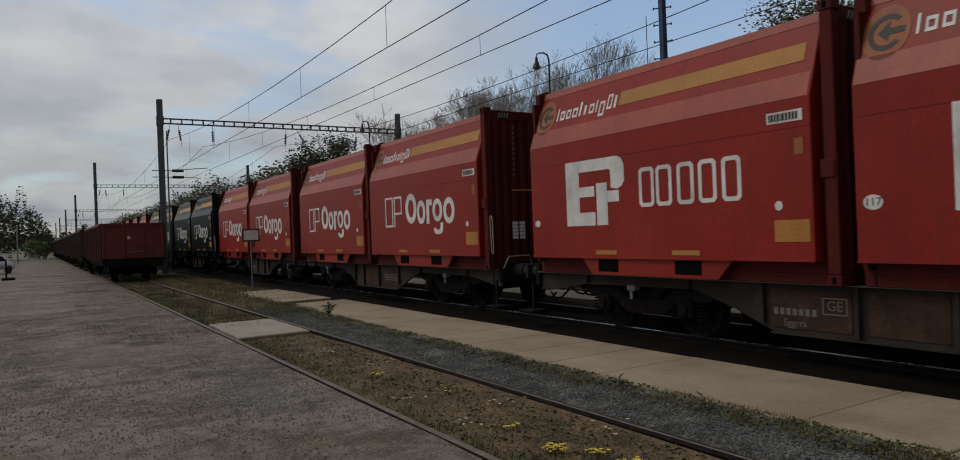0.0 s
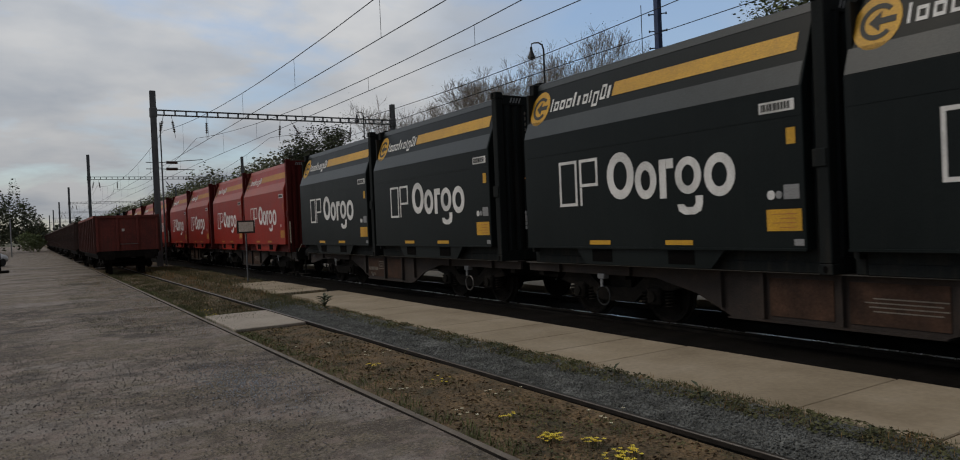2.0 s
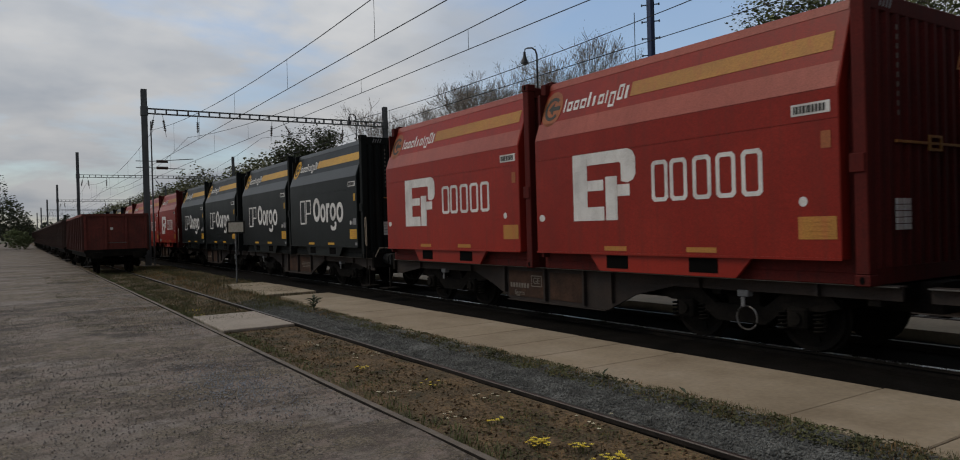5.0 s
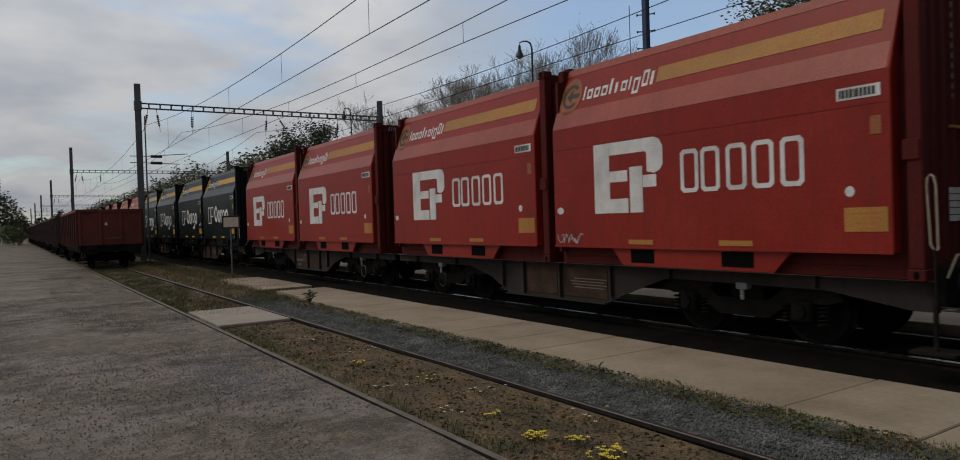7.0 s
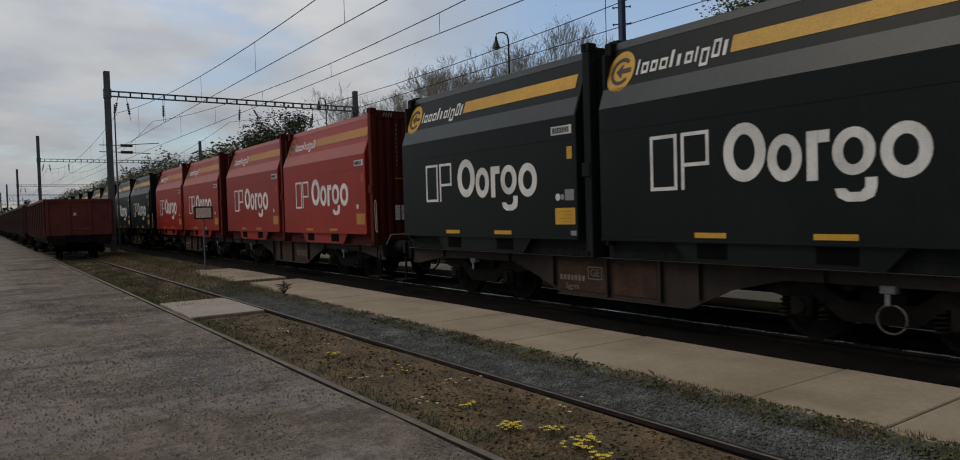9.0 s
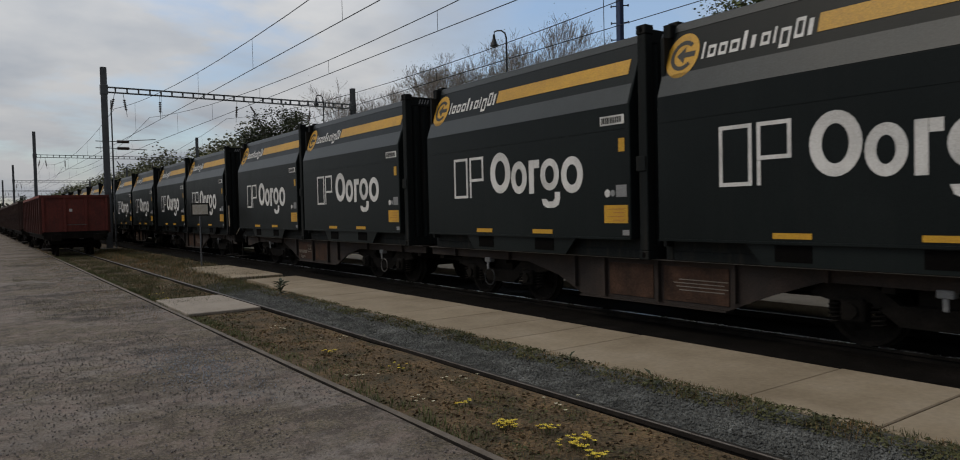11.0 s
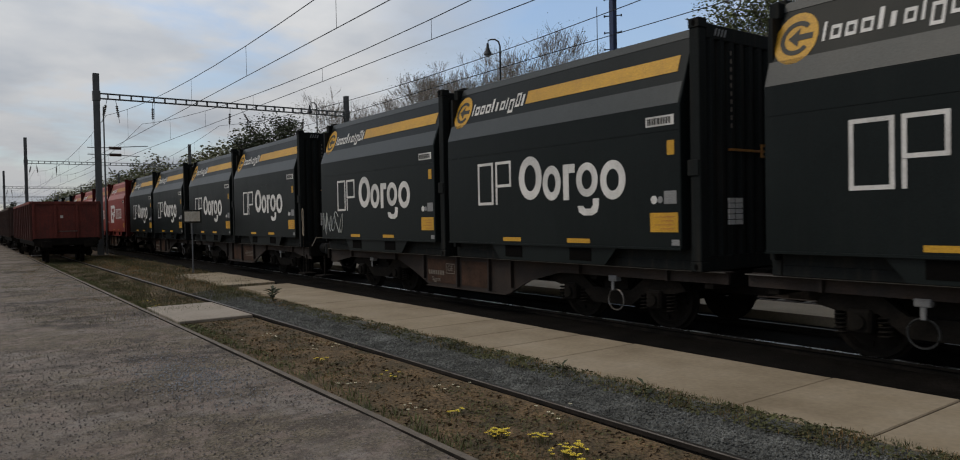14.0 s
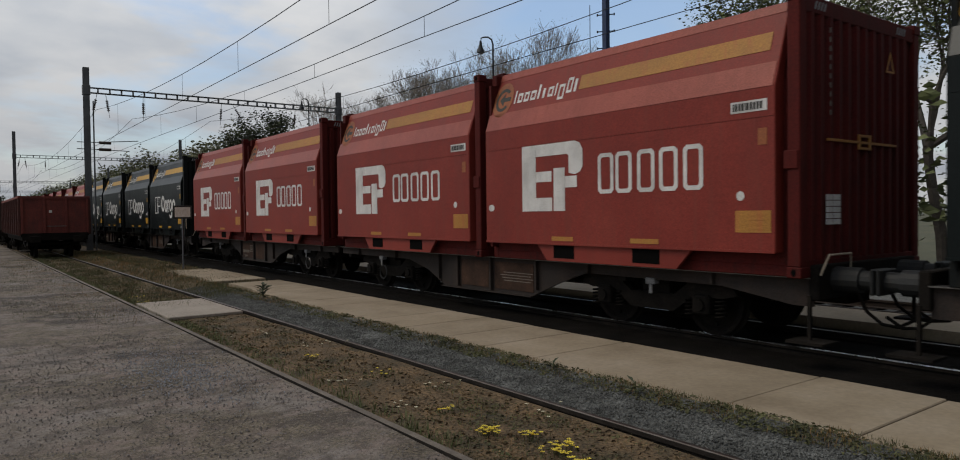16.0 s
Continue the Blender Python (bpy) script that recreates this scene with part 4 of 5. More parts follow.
def build_train():
    models = {k: container(k) for k in "rbfk"}
    used = set()
    first = wagon()
    for i, kind in enumerate(ORDER):
        y = i * PITCH - FLAP0 - (SLACK if i > 12 else 0)
        if i == 0:
            w = first
        else:
            w = wagon(i != 13)
        w.matrix_basis = pose(MAIN, y + 12.715 - TRAVEL0, RAIL_Z)
        TRAIN.append((w, y + 12.715, RAIL_Z))
        for j, o in enumerate(BOX_AT):
            m = pose(MAIN, y + o - TRAVEL0, RAIL_Z + BASE + 0.004)
            if kind in used:
                c = copy_thing(models[kind], m)
            else:
                c = models[kind]
                c.matrix_basis = m
                used.add(kind)
            TRAIN.append((c, y + o, RAIL_Z + BASE + 0.004))
            flap = [p for p in c.children if p.name.startswith("side_flap")][0]
            if (i, j) in ((11, 3), (6, 0), (1, 2)):
                part("graffiti", shared("scribble%d" % i, lambda: scribble(i, *SPRAY[i]), CHARCOAL if i == 1 else CHALK), None, flap, "sprayed scribble")
                tagged(c, ("red" if kind != "k" else "anthracite") + " bulk container with white mark and a sprayed scribble")


build_train()


def numbered(c, word):
    """The oval number badge of one box."""
    f = [q for q in c.children if q.name.startswith("side_flap")][0]
    for q in [q for q in f.children if q.get("label", "").startswith("small white oval")]:
        bpy.data.objects.remove(q)
    o = part("number_badge", prism(bmesh.new(), oval(0.2, 0.96, 0.11, 0.085, 20), lambda a, b, h: side(a, b, 0.002 + h), 0.004), WHITE, f, "white oval number badge")
    cu = bpy.data.curves.new("digits", "FONT")
    cu.body, cu.size, cu.align_x, cu.align_y, cu.extrude = word, 0.13, "CENTER", "CENTER", 0.002
    tmp = bpy.data.objects.new("digits", cu)
    me = bpy.data.meshes.new_from_object(tmp)
    bpy.data.objects.remove(tmp)
    me.materials.append(CHARCOAL)
    part("digits", me, None, o, at=Matrix.Translation(side(0.2, 0.96, 0.008)) @ pose(0, 0, 0, 90, 0, -90))


numbered(TRAIN[3][0], "117")

# ---------------------------------------------------------------- overhead line


def portal(y, x0, x1, top, beam, insulators=True):
    """A cross-span gantry: two masts, a ladder beam and hanging insulators."""
    p = thing("gantry", "grey steel overhead-line gantry spanning the tracks", "gantry", "overhead-line gantries", at=pose(x0, y, -0.1))
    w = x1 - x0
    for x, side_name in ((0, "mast"), (w, "mast")):
        m = part(side_name, prism(bmesh.new(), [(-0.16, -0.13), (0.16, -0.13), (0.16, -0.11), (0.012, -0.11), (0.012, 0.11), (0.16, 0.11), (0.16, 0.13), (-0.16, 0.13), (-0.16, 0.11), (-0.012, 0.11), (-0.012, -0.11), (-0.16, -0.11)], lambda a, b, h: Vector((x + a, b, h)), top), MAST, p)
        part("footing", boxes((x - 0.4, x + 0.4, -0.4, 0.4, -0.3, 0.15), bevel=0.03), EDGE, m)
        part("bracket", boxes((x - 0.2, x + 0.2, -0.16, 0.16, beam - 0.12, beam + 0.45), bevel=0.02), MAST, m)
    part("lower_chord", boxes((0, w, -0.14, 0.14, beam, beam + 0.05)), MAST, p)
    part("upper_chord", boxes((0, w, -0.14, 0.14, beam + 0.29, beam + 0.34)), MAST, p)
    me = mesh_of(boxes((-0.03, 0.03, -0.1, 0.1, 0.05, 0.29)), MAST)
    k = 0.6
    while k < w:
        part("post", me, None, p, at=pose(k, 0, beam))
        k += 0.62
    if insulators:
        ins = bmesh.new()
        prof = [(0.015, 0.0), (0.015, -0.35)] + [q for i in range(6) for q in ((0.075, -0.36 - 0.11 * i), (0.075, -0.41 - 0.11 * i), (0.03, -0.42 - 0.11 * i), (0.03, -0.455 - 0.11 * i))] + [(0.012, -1.03), (0.012, -1.35)]
        rows_ = [[ins.verts.new((r * math.cos(k * math.tau / 8), r * math.sin(k * math.tau / 8), z)) for k in range(8)] for r, z in prof]
        for u, w_ in zip(rows_, rows_[1:]):
            for k in range(8):
                ins.faces.new((u[k], u[(k + 1) % 8], w_[(k + 1) % 8], w_[k]))
        ime = mesh_of(ins, GLAZE)
        for x, tip in ((0.55, 12), (1.0, -8), (3.0, 0), (7.6, 4), (8.3, -32), (12.5, 4)):
            if x < w:
                part("insulator", ime, None, p, at=pose(x, 0, beam, 0, tip, 0))
    return p


PORTALS = (-3.8, 46.2, 96.0, 147.0, 198.0, 250.0, 302.0)
for i, y in enumerate(PORTALS):
    portal(y, 6.5 if i < 2 else 6.15, 22.2 if i < 2 else 24.0, (10.6, 10.6, 11.9, 11.3, 11, 11, 11)[i], (9.15, 9.15, 8.95, 8.3, 8.3, 8.3, 8.3)[i])


def catenary(x_near, x_far, contact, system, name):
    """Contact wire, sagging carrier and droppers from gantry to gantry."""
    t = thing(name, "thin overhead contact line with carrier wire and droppers", "overhead line", "overhead lines")
    for i, (a, b) in enumerate(zip(PORTALS, PORTALS[1:])):
        def at_x(f):
            return x_near + (x_far - x_near) * min(1, max(0, (a + (b - a) * f - 10) / 36)) if i == 0 else x_far
        def sag(f):
            return contact + system + 1.15 * (2 * f - 1) ** 2
        part("carrier_wire", tube(bmesh.new(), [(at_x(f / 16), a + (b - a) * f / 16, sag(f / 16)) for f in range(17)], 0.012, 5), WIRE, t)
        part("contact_wire", tube(bmesh.new(), [(at_x(f / 4), a + (b - a) * f / 4, contact) for f in range(5)], 0.011, 5), WIRE, t)
        if i < 3:
            for k in range(1, 8):
                f = k / 8 - 0.005
                part("dropper", tube(bmesh.new(), [(at_x(f), a + (b - a) * f, contact), (at_x(f), a + (b - a) * f, sag(f))], 0.006, 4), WIRE, t)


catenary(6.85, 7.0, 6.10, 0.88, "siding_line")
catenary(9.44, 8.9, 6.17, 0.42, "main_line")
catenary(13.2, 13.4, 6.30, 0.45, "far_line")

arm = thing("cantilever_mast", "slender steel mast with registration arms and insulators", "mast", at=pose(7.02, 47.4, -0.1))
part("pole", tube(bmesh.new(), [(0, 0, 0), (0, 0, 8.9)], 0.06, 8, 0.6), MAST, arm)
for z, l in ((6.45, 2.4), (6.05, 1.9)):
    a = part("arm", tube(bmesh.new(), [(-0.9, 0, z), (0, 0, z), (l, 0, z - 0.05 + 0.25 * (z > 6.2))], 0.025, 6), WIRE, arm)
    part("insulator", tube(bmesh.new(), [(0.25, 0, z), (0.9, 0, z)], 0.09, 8), GLAZE, a)


def yard_lamp(x, y):
    t = thing("lamp_post", "dark swan-neck lamp post with bell-shaped shade", "lamp post", "lamp posts on the far platform", at=pose(x, y, 0.0))
    part("pole", tube(bmesh.new(), [(0, 0, 0), (0, 0, 4), (0, 0, 8.0), (-0.02, 0.05, 8.18), (-0.08, 0.18, 8.29), (-0.15, 0.33, 8.31), (-0.2, 0.44, 8.29), (-0.21, 0.46, 8.15)], 0.036, 8, 0.7), WIRE, t)
    bm = bmesh.new()
    bmesh.ops.create_cone(bm, segments=16, radius1=0.15, radius2=0.06, depth=0.26, cap_ends=True, matrix=Matrix.Translation((-0.21, 0.46, 7.9)))
    bmesh.ops.create_cone(bm, segments=12, radius1=0.06, radius2=0.04, depth=0.18, cap_ends=True, matrix=Matrix.Translation((-0.21, 0.46, 8.1)))
    sh = part("shade", bm, WIRE, t)
    g = bmesh.new()
    bmesh.ops.create_uvsphere(g, u_segments=12, v_segments=8, radius=0.08, matrix=Matrix.Translation((-0.21, 0.46, 7.77)))
    part("globe", g, SILVER, sh, smooth=True)


yard_lamp(16, 20.5)
yard_lamp(16, 37.0)

bl = thing("blue_mast", "dark blue climbing mast with side pegs", "mast", at=pose(16, 14.96, -0.1))
part("pole", boxes((-0.085, 0.085, -0.085, 0.085, 0, 11.4), bevel=0.012), BLUE, bl)
peg = mesh_of(boxes((-0.24, 0.24, -0.014, 0.014, -0.014, 0.014), (-0.27, -0.23, -0.03, 0.03, -0.03, 0.03), (0.23, 0.27, -0.03, 0.03, -0.03, 0.03)), WIRE)
for k in range(20):
    part("peg", peg, None, bl, at=pose(0, 0, 1.4 + 0.5 * k, 0, 0, -50))
part("wire_rod", tube(bmesh.new(), [(-0.35, 0.32, 3), (-0.35, 0.32, 8.2)], 0.012, 5), WIRE, bl)

# ---------------------------------------------------------------- sign, standing wagons, car
sg = thing("track_sign", "blank pale sign board with black rim on a thin post", "sign", at=pose(6.88, 27.4, -0.05))
part("post", tube(bmesh.new(), [(0, 0.03, 0), (0, 0.03, 2.3)], 0.03, 8), MAST, sg)
bd = part("board", boxes((-0.33, 0.33, -0.012, 0.012, 1.86, 2.34), bevel=0.006), CHARCOAL, sg)
part("face", boxes((-0.27, 0.27, -0.018, -0.011, 1.92, 2.28)), SIGNFACE, bd)


def open_wagon(mat, label, flank):
    """A high-sided open bogie wagon; its near end is its origin."""
    t = thing("open_wagon", label, "freight wagon", "standing wagons on the siding")
    n, h0, h1, w, L = 0.62, 1.2, 2.85, 1.40, 12.6
    part("floor_frame", boxes((-w, w, n, n + L, h0 - 0.16, h0), (-1.2, -1.05, n, n + L, 0.8, h0), (1.05, 1.2, n, n + L, 0.8, h0)), GRIME_SHADED, t)
    for s in (-1, 1):
        sd = part("side_wall", boxes((min(s * w, s * (w - 0.05)), max(s * w, s * (w - 0.05)), n, n + L, h0, h1)), flank, t)
        me = mesh_of(boxes((-0.05, 0.05, -0.06, 0.06, h0 - 0.1, h1 - 0.02)), flank)
        for k in range(10):
            part("side_post", me, None, sd, at=pose(s * (w + 0.05), n + 0.08 + k * (L - 0.16) / 9, 0))
        part("top_rail", boxes((s * w - 0.08, s * w + 0.08, n, n + L, h1 - 0.02, h1 + 0.1), bevel=0.01), mat, sd)
        part("door_seam", boxes((s * w - 0.03, s * w + 0.03, n + 4.2, n + 8.4, h0 + 0.85, h0 + 0.95)), mat, sd)
    for y in (n, n + L - 0.05):
        e = part("end_wall", boxes((-w, w, y, y + 0.05, h0 - 0.05, h1), (-w, w, y - 0.05, y + 0.1, h1 - 0.03, h1 + 0.09)), mat, t)
        me = mesh_of(boxes((-0.05, 0.05, -0.07, 0.0, h0, h1 - 0.05)), mat)
        for x in (-1.34, -0.45, 0.45, 1.34):
            part("end_post", me, None, e, at=pose(x, y, 0))
    part("end_plate", boxes((-0.25, -0.13, n - 0.02, n, 2.15, 2.28)), WHITE, t, "small white plate")
    part("end_handrail", boxes((-0.35, 0.45, n - 0.16, n - 0.12, 1.50, 1.54), (-0.35, -0.31, n - 0.16, n, 1.5, 1.54), (0.41, 0.45, n - 0.16, n, 1.5, 1.54)), STEEL, t)
    part("headstock", boxes((-1.35, 1.35, n - 0.02, n + 0.12, 0.85, 1.2), bevel=0.02), GRIME_SHADED, t)
    for x in (-0.875, 0.875):
        part("buffer", buffer_bm(x, n, -1), GRIME_SHADED, t)
    part("step_iron", boxes((-1.45, -1.05, n + 0.05, n + 0.35, 0.38, 0.42)), STEEL, t, "pale worn step")
    for y in (n + 2.0, n + L - 2.0):
        b = part("bogie", MESH["bogie"], None, t, at=pose(0, y, 0))
        for k in (-0.9, 0.9):
            running_gear(b, k)
            part("wheelset", MESH["wheelset"], None, b, at=pose(0, k, 0.46))
    return t


ow = open_wagon(WAGON_RED, "faded oxide-red open wagon standing on the siding", WAGON_SIDE)
ow.matrix_basis = pose(SIDING + 0.2, 38.6, 0.0)
dark = open_wagon(WAGON_BROWN, "dark brown open wagon standing on the siding", WAGON_BROWN)
dark.matrix_basis = pose(SIDING, 38.6 + 13.9, 0.0)
for k in range(2, 9):
    copy_thing(dark, pose(SIDING, 38.6 + 13.9 * k, 0.0))


def parked_car(m):
    t = thing("parked_car", "white car parked at the yard's edge", "car", at=m)
    prof = [(-2.1, 0.35), (-2.1, 0.72), (-1.95, 0.85), (-1.15, 0.95), (-0.45, 1.42), (0.9, 1.45), (1.7, 1.0), (2.1, 0.95), (2.15, 0.4)]
    bm = bmesh.new()
    prism(bm, prof, lambda a, b, h: Vector((-0.85 + h, a, b)), 1.7)
    bmesh.ops.bevel(bm, geom=list(bm.edges), offset=0.06, segments=2, affect="EDGES")
    part("body", bm, CARPAINT, t, smooth=True)
    g = bmesh.new()
    prism(g, [(-1.08, 0.98), (-0.47, 1.38), (0.85, 1.40), (1.5, 1.05)], lambda a, b, h: Vector((-0.862 + h, a, b)), 1.724)
    part("side_glass", g, GLASS_DARK, t)
    part("windscreen", prism(bmesh.new(), rect(-0.7, 0.7, 0.0, 0.72), lambda a, b, h: Vector((a, -1.12 + b * 0.83 - h * 0.5, 1.0 + b * 0.56 + h)), 0.012), GLASS_DARK, t)
    for x in (-0.8, 0.8):
        for y in (-1.35, 1.3):
            part("wheel", tube(bmesh.new(), [(x - 0.1, y, 0.31), (x + 0.1, y, 0.31)], 0.31, 18), RUBBER, t)
        part("headlight", boxes((x * 0.85 - 0.16, x * 0.85 + 0.16, -2.13, -2.06, 0.6, 0.75), bevel=0.02), SILVER, t)


parked_car(pose(-3.3, 66, -0.02, 0, 0, 150))
po = thing("bollard", "thin dark post at the yard's edge", "post", at=pose(-1.62, 52, -0.02))
part("pole", tube(bmesh.new(), [(0, 0, 0), (0, 0, 1.25)], 0.05, 8), GRIME_SHADED, po)
part("foot", boxes((-0.25, 0.45, -0.3, 0.3, 0, 0.16), bevel=0.04), GRIME_SHADED, po)
lp = thing("lamp_post", "thin pale post among the bushes", "post", at=pose(-2.0, 104, -0.02))
part("pole", tube(bmesh.new(), [(0, 0, 0), (0, 0, 4.6)], 0.07, 8), SILVER, lp)

# ---------------------------------------------------------------- trees


def scatter(name, spots, shape, faces, mat, label, category, parent=None):
    """Many small loose pieces in one mesh. spots: arrays of place, turn matrix and size."""
    place, turn, size = spots
    shape = np.array(shape, float)
    n, k = len(place), len(shape)
    vs = np.einsum("nij,kj->nki", turn, shape) * size[:, None, None] + place[:, None, :]
    idx = (np.arange(n) * k)[:, None, None] + np.array(faces)[None]
    me = bpy.data.meshes.new("mesh")
    me.from_pydata(vs.reshape(-1, 3).tolist(), [], idx.reshape(-1, len(faces[0])).tolist())
    me.materials.append(mat)
    ob = new(name, me)
    ob.parent = parent
    if parent is None:
        tagged(ob, label, category, kind="stuff")
    return ob


def turns(n, rng, upright=False):
    a = rng.uniform(0, math.tau, n)
    b = np.zeros(n) if upright else rng.normal(0, 0.9, n)
    ca, sa, cb, sb, z, o = np.cos(a), np.sin(a), np.cos(b), np.sin(b), np.zeros(n), np.ones(n)
    rz = np.stack([np.stack([ca, -sa, z], -1), np.stack([sa, ca, z], -1), np.stack([z, z, o], -1)], 1)
    rx = np.stack([np.stack([o, z, z], -1), np.stack([z, cb, -sb], -1), np.stack([z, sb, cb], -1)], 1)
    return rz @ rx


LEAF_SHAPE, LEAF_FACE = [(-0.5, 0, 0), (0, -0.32, 0.08), (0.5, 0, 0), (0, 0.32, 0.08)], [(0, 1, 2, 3)]


def limbs(bm, base, way, length, radius, depth, rnd, tips, spread=0.55, fine=0.02):
    """Forking limbs; gathers the tips."""
    p = Vector(base)
    pts = [p.copy()]
    d = Vector(way).normalized()
    for k in range(3):
        d = (d + Vector((rnd.gauss(0, 0.12), rnd.gauss(0, 0.12), 0.06))).normalized()
        p = p + d * length / 3
        pts.append(p.copy())
    tube(bm, pts, max(radius, fine), 5 if radius > 0.05 else 3, 0.7)
    tips.append(p.copy())
    if depth == 0:
        return
    for k in range(rnd.choice((2, 3, 3))):
        q = pts[-1] if k < 2 else pts[2]
        e = (d + Vector((rnd.gauss(0, spread), rnd.gauss(0, spread), rnd.gauss(0.1, 0.3)))).normalized()
        limbs(bm, q, e, length * rnd.uniform(0.62, 0.85), radius * 0.62, depth - 1, rnd, tips, spread, fine)


def tree(x, y, height, leaves, size, blur, mat, seed, label, ground_z=-0.2, depth=5, spread=0.5, thick=None, bark=None, fine=0.02):
    rnd, rng = random.Random(seed), np.random.default_rng(seed)
    t = thing("tree", label, "tree", "trees beyond the tracks", at=pose(x, y, ground_z))
    bm, tips = bmesh.new(), []
    limbs(bm, (0, 0, 0), (0, 0, 1), height * 0.30, thick or height * 0.014, depth, rnd, tips, spread, fine)
    top = max(p.z for p in tips)
    f = height / top
    for v in bm.verts:
        v.co *= f
    part("trunk", bm, bark or BARK, t)
    tp = np.array([tuple(p * f) for p in tips if p.z * f > height * 0.3])
    at = tp[rng.integers(0, len(tp), leaves)] + rng.normal(0, blur, (leaves, 3))
    scatter("crown", (at, turns(leaves, rng), rng.uniform(0.6, 1.4, leaves) * size), LEAF_SHAPE, LEAF_FACE, mat, "", "", parent=t)
    return t


for x, y, h, seed in ((26, 48.6, 12.6, 1), (27, 44.2, 13.2, 4), (26, 39.2, 12.6, 2), (27, 36.4, 13.4, 14), (26, 32.4, 13.2, 3)):
    tree(x, y, h, 2200, 0.07, 0.35, LEAF_PALE, seed, "bare spring tree with pale fine twigs", depth=8, spread=0.4, bark=TWIG, fine=0.0095)
tree(26, 84, 12.4, 6500, 0.26, 0.5, LEAF_DARK, 5, "tall leafy tree with dark spring foliage", depth=5)
tree(26, 75, 13.2, 6000, 0.25, 0.4, LEAF_DARK, 6, "tall leafy tree with dark spring foliage", depth=5, spread=0.4)
tree(21.7, 11.6, 11.4, 18000, 0.115, 0.42, LEAF, 8, "leafy green tree beyond the far track", depth=5, spread=0.6)
tree(23.0, 8.4, 11.2, 18000, 0.115, 0.42, LEAF, 9, "leafy green tree beyond the far track", depth=5, spread=0.6)
tree(22.0, 15.3, 7.9, 900, 0.14, 0.25, LEAF_DARK, 10, "small slender tree with dark leaves", depth=4, spread=0.25)


def woods(name, spots, mat, label, per, leaf, seed):
    """A far wood: rounded, ragged crowns made of loose leaf clumps."""
    rng = np.random.default_rng(seed)
    at = []
    for x, y, h, r in spots:
        d = rng.normal(0, 1, (per, 3))
        d /= np.linalg.norm(d, axis=1)[:, None]
        d *= rng.uniform(0.55, 1.0, (per, 1)) * (1 + 0.25 * np.sin(d[:, :1] * 5 + x) * np.cos(d[:, 2:] * 4 + y))
        at.append(d * (r, r, h * 0.45) + (x, y, h * 0.55))
    at = np.concatenate(at)
    n = len(at)
    scatter(name, (at, turns(n, rng), rng.uniform(0.6, 1.3, n) * leaf), LEAF_SHAPE, LEAF_FACE, mat, label, "woods")


wr = random.Random(77)
woods("far_woods", [(wr.uniform(27.5, 34), 82 + 3.2 * k + wr.uniform(-1.5, 1.5), wr.uniform(11.6, 13.9), wr.uniform(2.8, 4.2)) for k in range(84)], LEAF_FAR, "spring-green wood along the far side of the tracks", 1300, 0.5, 1)
woods("dark_woods", [(wr.uniform(27, 40), 110 + 6.5 * k + wr.uniform(-3, 3), wr.uniform(10.5, 14), wr.uniform(2.8, 4.2)) for k in range(45)], LEAF, "darker trees within the far wood", 700, 0.7, 2)
woods("yard_bushes", [(-5.4, 84, 3.2, 1.6), (-8, 86, 3.6, 2), (-0.2, 118, 3.2, 1.4), (0.9, 135, 2.8, 1.3)], LEAF_PALE, "pale green bushes beside the yard", 1500, 0.26, 3)
woods("yard_trees", [(-6.2, 150, 12.2, 2.4), (-4.4, 148, 11.2, 2.2), (-2.4, 151, 12.6, 2.2), (-1.5, 146, 9.2, 1.7), (-3.6, 143, 8.6, 1.8), (-0.1, 156, 9.5, 1.6), (1.0, 170, 7.6, 1.5), (-5.5, 140, 8.5, 2), (1.9, 190, 6.5, 1.6)] + [(wr.uniform(-22, -7), wr.uniform(90, 170), wr.uniform(6, 9), wr.uniform(2, 3)) for k in range(20)] + [(1.0 + 0.4 * k, 220 + 14 * k, wr.uniform(5, 8), 2.6) for k in range(6)], LEAF_DARK, "dark trees behind the yard", 900, 0.42, 4)
woods("end_woods", [(-40 + 3.4 * k + wr.uniform(-1, 1), wr.uniform(380, 520), wr.uniform(8, 13), wr.uniform(3.5, 5)) for k in range(26)], LEAF_DARK, "dark wood closing the far end of the line", 300, 1.6, 6)
# the second list is unseen scrub, added to darken the gap between wagons
woods("far_scrub", [(wr.uniform(17, 27), 60 + 2.2 * k, wr.uniform(2, 5), wr.uniform(1.5, 2.5)) for k in range(60)] + [(wr.uniform(21, 27), -6 + 1.5 * k, wr.uniform(3.5, 5.5), wr.uniform(1.6, 2.4)) for k in range(24)], LEAF, "low scrub beyond the far tracks, nearer part added", 260, 0.4, 5)

# ---------------------------------------------------------------- plants and stones


def strip(n, x0, x1, y0, y1, z, rng, power=1.0):
    return np.stack([rng.uniform(x0, x1, n), y0 + (y1 - y0) * rng.uniform(0, 1, n) ** power, np.full(n, z)], 1)


def clumped(n, x0, x1, y0, y1, z, rng, knots, tight, power=1.6):
    c = strip(knots, x0, x1, y0, y1, z, rng, power)
    p = c[rng.integers(0, knots, n)] + rng.normal(0, tight, (n, 3)) * (1, 1, 0)
    return p[(p[:, 0] > x0) & (p[:, 0] < x1)]


RNG = np.random.default_rng(3)
